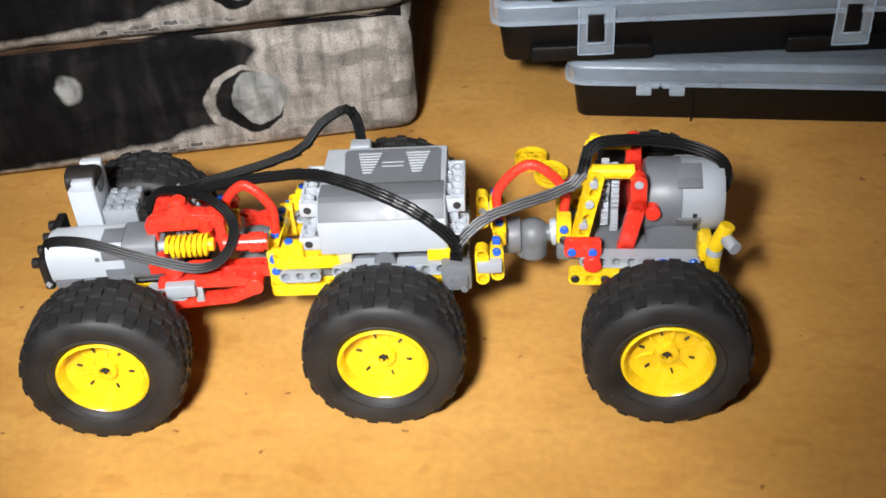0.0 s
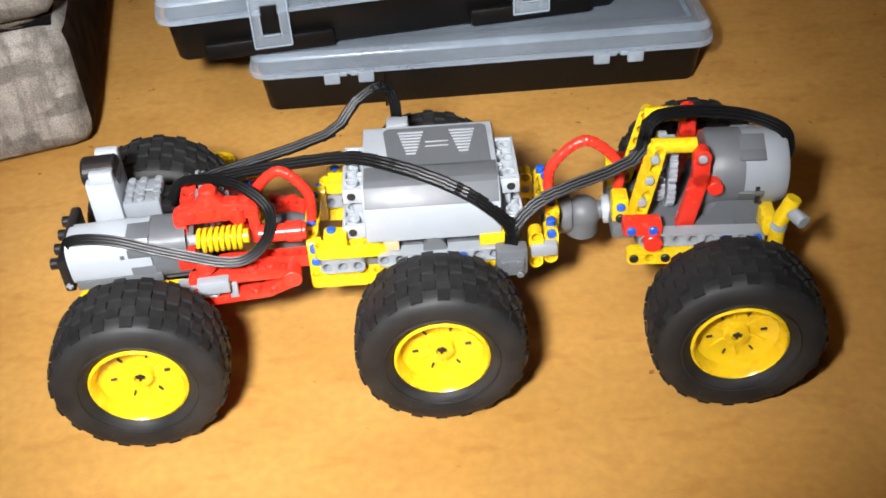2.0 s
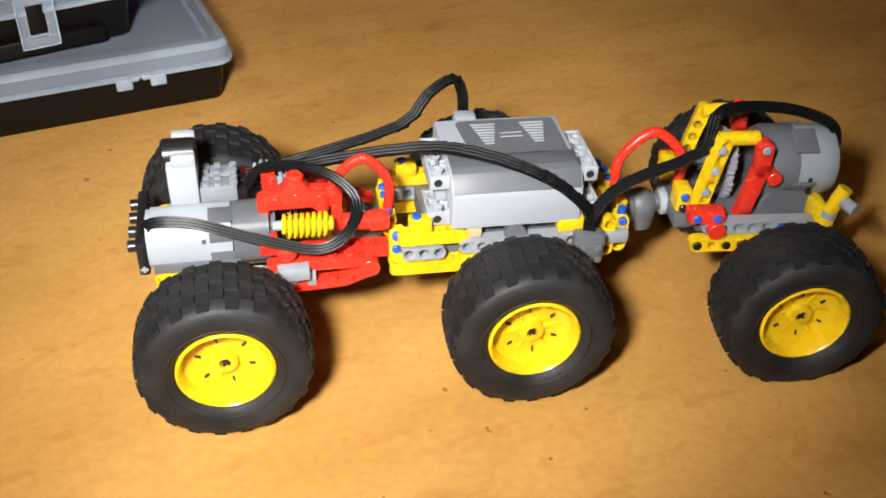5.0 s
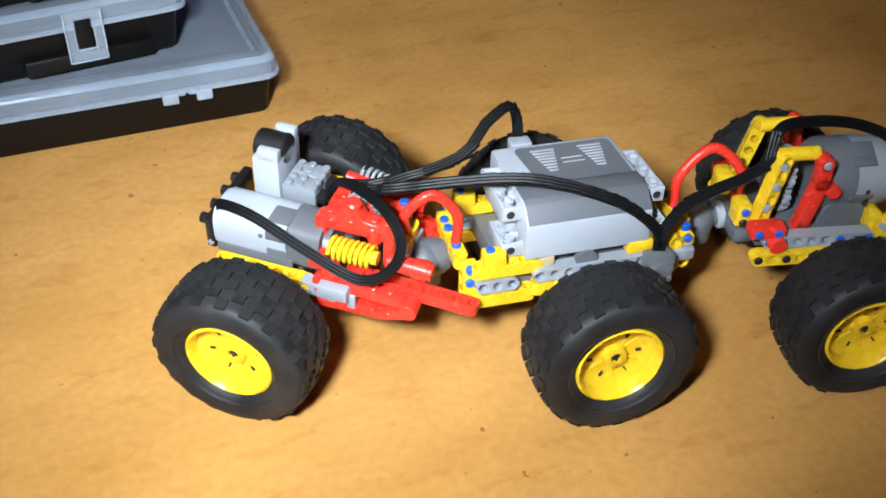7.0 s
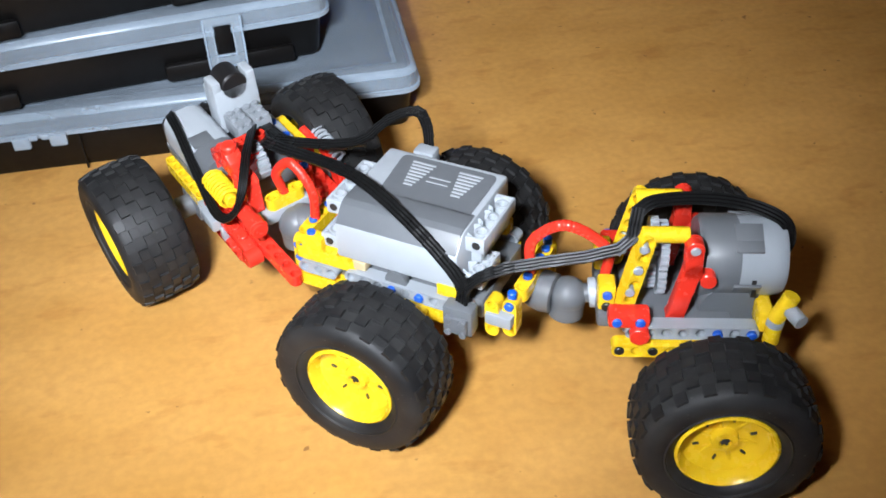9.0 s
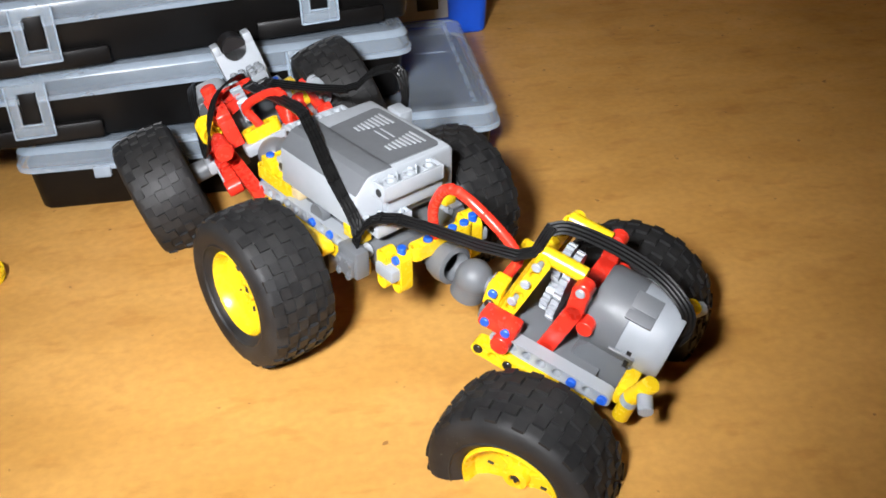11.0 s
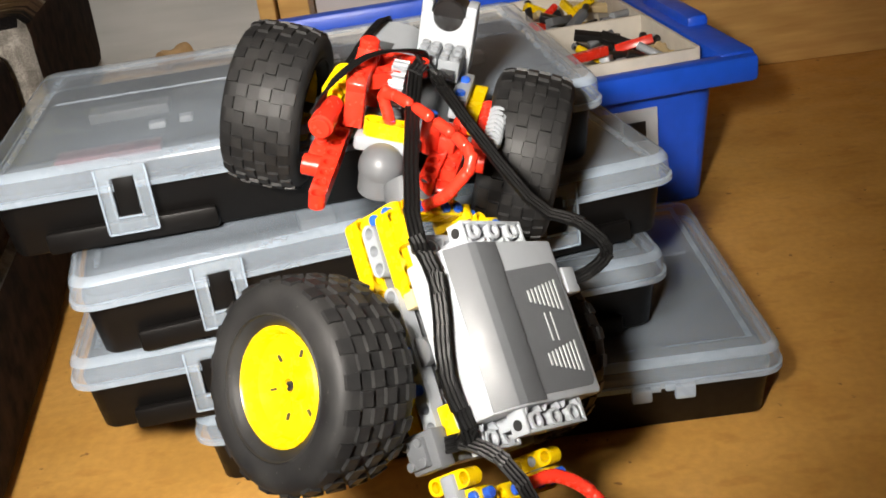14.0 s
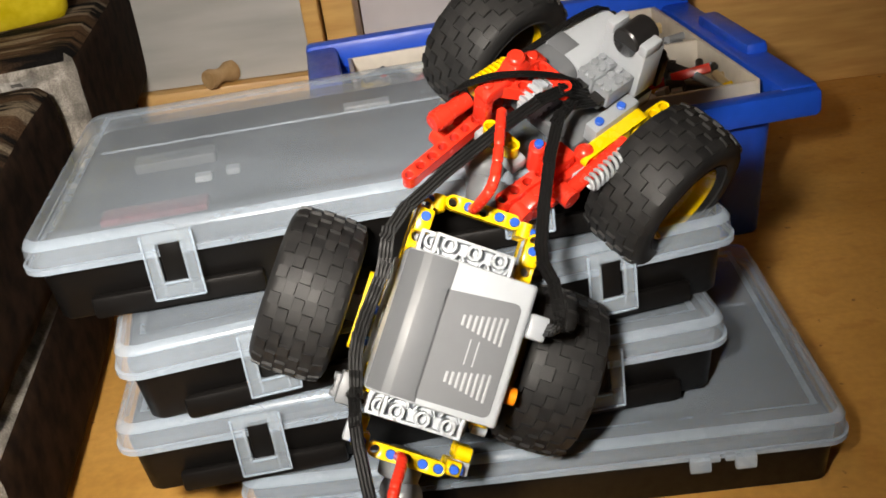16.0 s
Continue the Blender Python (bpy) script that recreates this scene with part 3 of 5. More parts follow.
# ---- the cabinets and panel behind ----
def cabinet(m, w, rail, label, panel, knob):
    """A pine cabinet, its right front foot at the origin."""
    root = thing("cabinet", label, "cabinet", m=m)
    b = bmesh.new()
    block(b, (-w / 2, 0.21, 0.5), (w - 0.004, 0.36, 1.0), 0.002)
    part("carcass", b, PINE, root)
    for x in (-0.009, -w + 0.009):
        b = bmesh.new()
        block(b, (x, 0.012, 0.5), (0.018, 0.028, 1.0), 0.003)
        part("stile", b, PINE, root)
    b = bmesh.new()
    block(b, (-w / 2, 0.013, rail / 2), (w - 0.037, 0.024, rail), 0.003)
    part("rail", b, PINE, root)
    b = bmesh.new()
    block(b, (-w / 2, 0.022, 0.5 + rail / 2), (w - 0.037, 0.014, 0.999 - rail), 0.001)
    door = part("door_panel", b, panel, root, "grained door panel")
    if knob:
        b = bmesh.new()
        lathe(b, [(0.0, -0.036), (0.0100, -0.0355), (0.0108, -0.030), (0.0080, -0.022), (0.0080, -0.015), (0.0112, -0.007), (0.0112, 0.0), (0.0, 0.0)], 24, pose(knob[0], 0.016, knob[1], 0, 0, -38))
        part("knob", b, CORK, door, "turned raw wood knob")
    return root


cabinet(pose(0.004, 0.612, 0), 0.52, 0.092, "pine cabinet with grey panel door and turned knob", DOOR_GREY, (-0.105, 0.104))
cabinet(pose(0.82, 0.640, 0), 0.54, 0.30, "pine cabinet standing behind the blue bin", PINE, None)
b = bmesh.new()
block(b, (0.158, 0.690, 0.5), (0.236, 0.02, 1.0), 0.002)
panel = tagged(finish("panel_door", b, WALL), "pale lavender painted door panel between pine posts", "door", kind="structure")
b = bmesh.new()
block(b, (0.0225, 0.650, 0.5), (0.033, 0.06, 1.0), 0.003)
part("post", b, PINE, panel)


# ---- two loose pulley wheels on the floor ----
def pulley(m):
    root = thing("pulley_wheel", "flat yellow toy pulley wheel with round holes lying on the floor", "pulley wheel", "loose pulley wheels", m=m)
    b = bmesh.new()
    lathe(b, [(0.0105, -0.0030), (0.0118, -0.0036), (0.0122, -0.0018), (0.0113, 0.0), (0.0122, 0.0018), (0.0118, 0.0036), (0.0105, 0.0030), (0.0100, 0.0012), (0.0100, -0.0012), (0.0105, -0.0030)], 36, pose(0, 0, 0, 90))
    part("rim", b, YELLOW, root)
    b = bmesh.new()
    lathe(b, [(0.0015, -0.003), (0.0034, -0.003), (0.0034, 0.003), (0.0015, 0.003), (0.0015, -0.003)], 20, pose(0, 0, 0, 90))
    for k in range(6):
        a = radians(60 * k)
        block(b, (0.0067 * math.cos(a), 0.0067 * math.sin(a), 0), (0.0085, 0.0034, 0.0026), 0.0004, None)
    part("hub", b, YELLOW, root)
    for k in range(6):
        b = bmesh.new()
        a = radians(60 * k)
        lathe(b, [(0.0012, -0.0018), (0.0026, -0.0018), (0.0026, 0.0018), (0.0012, 0.0018), (0.0012, -0.0018)], 14, pose(0.0068 * math.cos(a), 0.0068 * math.sin(a), 0, 90))
        part("hole_ring", b, YELLOW, root)
    return root


pulley(turn(*(-0.024, -0.071), 0.0038))
pulley(turn(*(-0.008, -0.095), 0.0062, 8, 4, 20))


# ---- the six-wheeled rover ----
TR = 0.0408  # tyre radius
GROW = 1.055  # tyres enlarged over the nominal size to fit the camera's view
DROP = 0.0020  # axle line set under the nominal one to fit the camera's view
TRACK_NEAR, TRACK_FAR = 0.0694, 0.0605  # from the battery's middle line to the tyres' middles, uneven to fit the camera's view
rover = thing("toy_rover", "six-wheeled articulated toy rover of yellow, red and grey building bricks", "toy vehicle")


def pins(parent, mat, spots, axis="y", r=0.0024, out=0.0012):
    for x, y, z in spots:
        b = bmesh.new()
        d = {"x": (out, 0, 0), "y": (0, out, 0), "z": (0, 0, out)}[axis]
        s = (1 if y >= 0 else -1) if axis == "y" else 1
        d = Vector(d) * s
        rod(b, Vector((x, y, z)) - d * 3, Vector((x, y, z)) + d, r, 12, 0.0004)
        part("pin", b, mat, parent)


def beam(parent, mat, n, p0, p1, roll=0, th=0.0074, name="beam", label=""):
    """A holed beam of n modules from p0 towards p1; roll 0 has the holes sideways."""
    b = bmesh.new()
    liftarm(b, n, heading(p0, p1, roll), 0, th)
    return part(name, b, mat, parent, label)


def tyre_mesh():
    b = bmesh.new()
    side = [(0.0222, 0.0125), (0.0228, 0.0150), (0.0250, 0.0168), (0.0262, 0.0174), (0.0266, 0.0184), (0.0274, 0.0180), (0.0290, 0.0186), (0.0330, 0.0190), (0.0362, 0.0180), (0.0382, 0.0162)]
    lathe(b, [(r, -h) for r, h in side] + [(0.0391, -0.0140), (0.0395, 0.0), (0.0391, 0.0140)] + [(r, h) for r, h in side[::-1]], 64)
    lathe(b, [(0.0222, -0.0125), (0.0215, 0.0), (0.0222, 0.0125)], 48)

    bmesh.ops.scale(b, vec=(GROW, GROW, GROW), verts=b.verts)
    return b


def tread_block(c):
    """One raised block of the tread in column c, at the wheel's first notch."""
    b = bmesh.new()
    seg, cols, gap = 40, 6, 0.0002

    def crown(h):
        return 0.0395 - 0.0008 * (abs(h) / 0.014) ** 2 if abs(h) <= 0.014 else 0.0387 - (abs(h) - 0.014) * 0.36

    h0, h1 = -0.0168 + 0.0336 * c / cols + gap, -0.0168 + 0.0336 * (c + 1) / cols - gap
    a0, a1 = 2 * math.pi * 0.03 / seg, 2 * math.pi * 0.97 / seg
    am, hm = (a0 + a1) / 2, (h0 + h1) / 2
    lo, hi = [], []
    for a, h in ((a0, h0), (a1, h0), (a1, h1), (a0, h1)):
        r = crown(h) - 0.001
        lo.append(b.verts.new((r * math.cos(a), h, r * math.sin(a))))
        r = crown(h) + 0.0015
        a, h = am + (a - am) * 0.93, hm + (h - hm) * 0.93
        hi.append(b.verts.new((r * math.cos(a), h, r * math.sin(a))))
    b.faces.new(hi)
    for i in range(4):
        j = (i + 1) % 4
        b.faces.new((lo[i], lo[j], hi[j], hi[i]))
    bmesh.ops.scale(b, vec=(GROW, GROW, GROW), verts=b.verts)
    return b


def rim_mesh(s):
    """The rim, with its dish on the side s."""
    b = bmesh.new()
    lathe(b, [(r, s * h) for r, h in [(0.0218, -0.013), (0.0224, 0.0150), (0.0212, 0.0158), (0.0202, 0.0148), (0.0190, 0.0090), (0.0150, 0.0066), (0.0100, 0.0060),
                                      (0.0062, 0.0062), (0.0056, 0.0095), (0.0028, 0.0098), (0.0026, 0.0070), (0.0, 0.0070)]], 48)
    bmesh.ops.scale(b, vec=(GROW, GROW, GROW), verts=b.verts)
    return b


def make_wheel(s):
    w = new("wheel")
    w.empty_display_size = 0.01
    w.parent = rover
    part("tyre", tyre_mesh(), RUBBER, w, "black rubber balloon tyre with chequered tread")
    for c in range(6):
        first = None
        for k in range(40):
            if (k + c) % 2:
                continue
            if first is None:
                first = part("tread_block", tread_block(c), RUBBER, w)
                ob = first
            else:
                ob = new("tread_block", first.data)
                ob.parent = w
            ob.matrix_basis = Matrix.Rotation(-2 * math.pi * k / 40, 4, "Y")
    part("rim", rim_mesh(s), YELLOW, w, "bright yellow dished rim")
    return w


def rim_detail(w, s):
    """Ribs of the rim's dish, and near-black marks that paint the shade of its slots and axle hole."""
    for k in range(6):
        a = radians(60 * k + 15)
        mm = pose(0, 0, 0, 0, -math.degrees(a), 0)
        b = bmesh.new()
        block(b, (0.0132, s * 0.0074, 0), (0.0030, 0.0012, 0.0009), 0.0002, mm)
        part("slot", b, HOLE_SHADE, w)
    b = bmesh.new()
    block(b, (0, s * 0.0094, 0), (0.0042, 0.0012, 0.0013), 0.0001)
    block(b, (0, s * 0.0094, 0), (0.0013, 0.0012, 0.0042), 0.0001)
    part("axle_hole_shade", b, HOLE_SHADE, w)
    for k in range(6):
        a = radians(60 * k + 45)
        mm = pose(0, 0, 0, 0, -math.degrees(a), 0)
        b = bmesh.new()
        block(b, (0.0128, s * 0.0060, 0), (0.0130, 0.0022, 0.0018), 0.0006, mm)
        part("rib", b, YELLOW, w)


left_wheel = make_wheel(1)
rim_detail(left_wheel, 1)
right_wheel = make_wheel(-1)
rim_detail(right_wheel, -1)


def wheel_copy(src):
    made = copy_thing(src, Matrix.Identity(4))
    made.parent = rover
    return made


WHEELS = {("m", 1): left_wheel, ("m", -1): right_wheel, ("f", 1): wheel_copy(left_wheel), ("f", -1): wheel_copy(right_wheel),
          ("r", 1): wheel_copy(left_wheel), ("r", -1): wheel_copy(right_wheel)}


def extrude_yz(bm, poly, x0, x1, bev=0.0008, m=None, slot=0):
    """A prism along X from a Y-Z outline."""
    b = bmesh.new()
    a = [b.verts.new((x0, y, z)) for y, z in poly]
    c = [b.verts.new((x1, y, z)) for y, z in poly]
    b.faces.new(a)
    b.faces.new(c[::-1])
    for i in range(len(poly)):
        j = (i + 1) % len(poly)
        b.faces.new((a[i], c[i], c[j], a[j]))
    bmesh.ops.recalc_face_normals(b, faces=b.faces)
    if bev:
        bmesh.ops.bevel(b, geom=b.edges[:], offset=bev, segments=2, affect="EDGES", profile=0.5)
    return join(bm, b, m, slot)


def holed_row(parent, mat, x0, x1, y0, y1, z, h, n, face):
    """A lug row beyond the box's end: a wall with n upright round holes and slanting webs towards the box."""
    b = bmesh.new()
    xm = x0 + (x1 - x0) * 0.58
    top = z + h / 2
    for k in range(n):
        y = y0 + (y1 - y0) * (k + 0.5) / n
        lathe(b, [(0.0024, -h), (0.0024, 0.0), (0.0037, 0.0), (0.0037, -h)], 16, Matrix.Translation((xm, y, top)) @ pose(0, 0, 0, 90))
        for e in (-1, 1):
            block(b, (x0 + (xm - x0) * 0.35, y + e * (y1 - y0) / n * 0.25, z), (abs(xm - x0) * 0.95, 0.0010, h), 0.0003,
                  Matrix.Translation((x0, y, z)) @ pose(0, 0, 0, 0, 0, e * face * 28) @ Matrix.Translation((-x0, -y, -z)))
    block(b, (x1 - face * 0.0008, (y0 + y1) / 2, z), (0.0016, abs(y1 - y0), h), 0.0005)
    block(b, ((x0 + x1) / 2, y0, z), (abs(x1 - x0), 0.0020, h), 0.0006)
    block(b, ((x0 + x1) / 2, y1, z), (abs(x1 - x0), 0.0020, h), 0.0006)
    block(b, ((x0 + x1) / 2, (y0 + y1) / 2, z - h * 0.40), (abs(x1 - x0), abs(y1 - y0), h * 0.2), 0.0004)
    row = part("lug_bar", b, mat, parent)
    # end holes are not cut: near-black discs carry their shade
    for e in (y0, y1):
        b = bmesh.new()
        s = 1 if e > (y0 + y1) / 2 else -1
        rod(b, (xm, e + s * 0.0002, z), (xm, e + s * 0.0013, z), 0.0022, 14, 0)
        part("hole", b, HOLE_SHADE, row)


# -- middle section: children of the rover itself --
def battery_box():
    b = bmesh.new()
    zb, zt = 0.071, 0.1005
    extrude_yz(b, [(-0.032, zb), (0.032, zb), (0.0312, zb + 0.0205), (0.0240, zt - 0.0012), (0.0205, zt), (-0.0300, zt), (-0.032, zt - 0.003)], -0.0345, 0.0345, 0.0015)
    box = part("battery_box", b, PALE_GREY, rover, "pale grey battery box with dark grey cover")
    b = bmesh.new()
    t = 0.0007
    extrude_yz(b, [(0.0306, zb + 0.0205), (0.0314, zb + 0.0211), (0.0243, zt - 0.0005), (0.0205, zt + t), (0.008, zt + t), (0.008, zt - 0.002), (0.021, zt - 0.003)], -0.0335, 0.0335, 0.0003)
    pan = []
    for cx, cy, a0 in ((0.0200, -0.0230, -90), (0.0200, 0.0090, 0), (-0.0310, 0.0090, 90), (-0.0275, -0.0230, 180)):
        r = 0.0035 if cy < 0 else 0.0004
        pan += [(cx + r * math.cos(radians(a0 + 18 * k)), cy + r * math.sin(radians(a0 + 18 * k))) for k in range(6)]
    low, top = [[b.verts.new((x, y, z)) for x, y in pan] for z in (zt - 0.002, zt + t)]
    b.faces.new(top)
    for k in range(len(pan)):
        b.faces.new((low[k], low[(k + 1) % len(pan)], top[(k + 1) % len(pan)], top[k]))
    cover = part("cover", b, DARK_GREY, box, "dark grey battery cover with pale grille bars")
    for s in (-1, 1):
        for k in range(8):
            b = bmesh.new()
            ln = 0.0135 - 0.0012 * k
            block(b, (-0.0045 + s * 0.0135, -0.0215 + k * 0.0028, zt + 0.0010), (ln, 0.0013, 0.0006), 0.0002)
            part("grille_bar", b, STRIPE, box)
    for k in range(2):
        b = bmesh.new()
        block(b, (-0.0045, -0.008 - k * 0.004, zt + 0.0009), (0.012, 0.0006, 0.0004), 0)
        part("print_bar", b, STRIPE, box)
    for f in (1, -1):
        holed_row(box, PALE_GREY, f * 0.0342, f * 0.0445, -0.0165, 0.0205, 0.0935, 0.0085, 3, f)
        b = bmesh.new()
        block(b, (f * 0.0375, -0.002, 0.0835), (0.0060, 0.0360, 0.0100), 0.0010)
        part("end_wall", b, PALE_GREY, box)
        holed_row(box, PALE_GREY, f * 0.0342, f * 0.0460, 0.006, 0.0265, 0.0755, 0.0080, 2, f)
    b = bmesh.new()
    lathe(b, [(0.0022, -0.003), (0.0042, -0.003), (0.0042, 0.003), (0.0022, 0.003), (0.0022, -0.003)], 18, pose(-0.018, -0.0355, 0.086))
    part("switch_ring", b, ORANGE, box, "orange switch ring")
    b = bmesh.new()
    block(b, (0.016, -0.0365, 0.0955), (0.012, 0.009, 0.010), 0.0012)
    part("socket", b, LIGHT_GREY, box)
    return box


def section_axle(parent):
    b = bmesh.new()
    rod(b, (0, -0.058, TR), (0, 0.058, TR), 0.0030, 12)
    part("axle", b, BLACK, parent)
    for s in (-1, 1):
        b = bmesh.new()
        block(b, (0, s * 0.024, TR), (0.022, 0.022, 0.014), 0.0012)
        rod(b, (0, s * 0.030, TR), (0, s * 0.050, TR), 0.0068, 20)
        part("axle_housing", b, DARK_GREY if s > 0 else LIGHT_GREY, parent)


def middle_section():
    battery_box()
    section_axle(rover)
    for s in (-1, 1):
        y = s * 0.031
        beam(rover, YELLOW, 9, (0.026, y, 0.0525), (-0.04, y, 0.0525), 90)
        beam(rover, YELLOW, 5, (0.016, s * 0.0400, 0.0560), (-0.04, s * 0.0400, 0.0560))
        bm_ = beam(rover, LIGHT_GREY, 9, (0.026, y, 0.0612), (-0.04, y, 0.0612))
        pins(bm_, BLUE_PIN, [(0.002, s * 0.0352, 0.0612), (-0.014, s * 0.0352, 0.0612)])
        fb = beam(rover, YELLOW, 5, (0.058, y * 0.92, 0.0665), (0.03, y * 0.92, 0.0665), 90)
        pins(fb, BLUE_PIN, [(0.0500, y * 0.92, 0.0700)], "z")
        beam(rover, YELLOW, 5, (0.062, y * 0.92, 0.0480), (0.02, y * 0.92, 0.0480), 90)
        lg = beam(rover, LIGHT_GREY, 3, (0.056, y * 0.92, 0.0570), (0.03, y * 0.92, 0.0570))
        up = beam(rover, YELLOW, 3, (0.062, s * 0.0235, 0.0500), (0.062, s * 0.0215, 0.08))
        pins(up, BLUE_PIN, [(0.0620, s * 0.0272, 0.0660), (0.0620, s * 0.0272, 0.0580)])
        b = bmesh.new()
        block(b, (0.0500, s * 0.0275, 0.0735), (0.0120, 0.0080, 0.0080), 0.0012)
        stp = part("brick", b, YELLOW, rover)
        pins(stp, BLUE_PIN, [(0.0520, s * 0.0275, 0.0778)], "z")
        beam(rover, YELLOW, 3, (-0.052, s * 0.0265, 0.0500), (-0.052, s * 0.0265, 0.08))
        up2 = beam(rover, YELLOW, 3, (-0.0602, s * 0.0235, 0.0500), (-0.0602, s * 0.0235, 0.08))
        pins(up2, BLUE_PIN, [(-0.0602, s * 0.0235, 0.0716), ], "z")
        pins(up2, BLUE_PIN, [(-0.0602, s * 0.0275, 0.0660)])
        b = bmesh.new()
        block(b, (-0.0560, s * 0.028, 0.0585), (0.014, 0.0085, 0.0070), 0.001)
        part("collar", b, LIGHT_GREY, rover)
        b = bmesh.new()
        block(b, (-0.030, s * 0.0285, 0.0690), (0.014, 0.008, 0.0075), 0.0008)
        part("brick", b, YELLOW, rover)
        b = bmesh.new()
        block(b, (0.022, s * 0.0285, 0.0680), (0.008, 0.007, 0.0055), 0.0008)
        part("brick", b, TAN, rover)
    cb = beam(rover, YELLOW, 5, (0.0640, -0.016, 0.0650), (0.0640, 0.02, 0.0650), 90)
    pins(cb, BLUE_PIN, [(0.0640, y, 0.0690) for y in (-0.016, -0.008, 0.008)], "z")
    cb = beam(rover, YELLOW, 5, (-0.0620, -0.016, 0.0675), (-0.0620, 0.02, 0.0675), 90)
    pins(cb, BLUE_PIN, [(-0.0620, y, 0.0715) for y in (-0.016, -0.008, 0.008)], "z")
    b = bmesh.new()
    block(b, (0, 0, 0.0565), (0.09, 0.050, 0.012), 0.001)
    part("floor_plate", b, DARK_GREY, rover)
    b = bmesh.new()
    lathe(b, [(0.0, -0.002), (0.0055, -0.002), (0.006, 0.0), (0.006, 0.003), (0.0, 0.003)], 24, pose(0.0, 0.030, 0.066))
    part("turntable", b, DARK_GREY, rover)
    for f in (1, -1):
        b = bmesh.new()
        lathe(b, [(0.0, 0.0), (0.0076, 0.0), (0.0098, 0.0035), (0.0110, 0.009), (0.0104, 0.015), (0.0080, 0.0158), (0.006, 0.010)], 28,
              Matrix.Translation((f * (0.0665 if f > 0 else 0.0585), 0, 0.0575)) @ pose(0, 0, 0, 0, 0, -90 * f))
        part("joint_cup", b, DARK_GREY, rover, "dark grey ball-joint cup")
    b = bmesh.new()
    block(b, (-0.0385, 0.0375, 0.0600), (0.0160, 0.0085, 0.0160), 0.0012)
    block(b, (-0.0385, 0.0425, 0.0585), (0.0120, 0.0030, 0.0100), 0.0008)
    for dx in (-0.004, 0.004):
        for dz in (-0.004, 0.003):
            rod(b, (-0.0385 + dx, 0.043, 0.0585 + dz), (-0.0385 + dx, 0.0450, 0.0585 + dz), 0.0020, 10)
    part("cable_plug", b, DARK_GREY, rover, "dark grey cable plug")


middle_section()


def plate_xz(bm, poly, y0, y1, bev=0.0009, m=None):
    """A plate from an X-Z outline, thick along Y."""
    b = bmesh.new()
    a = [b.verts.new((x, y0, z)) for x, z in poly]
    c = [b.verts.new((x, y1, z)) for x, z in poly]
    b.faces.new(a)
    b.faces.new(c[::-1])
    for i in range(len(poly)):
        j = (i + 1) % len(poly)
        b.faces.new((a[i], c[i], c[j], a[j]))
    bmesh.ops.recalc_face_normals(b, faces=b.faces)
    bmesh.ops.bevel(b, geom=b.edges[:], offset=bev, segments=2, affect="EDGES", profile=0.5)
    return join(bm, b, m)


def section(name, label):
    ob = new(name)
    ob.empty_display_size = 0.01
    ob.parent = rover
    tagged(ob, label)
    return ob


front = section("front_section", "red and yellow front section with small motor and receiver")
rear = section("rear_section", "yellow and red rear section with large motor")


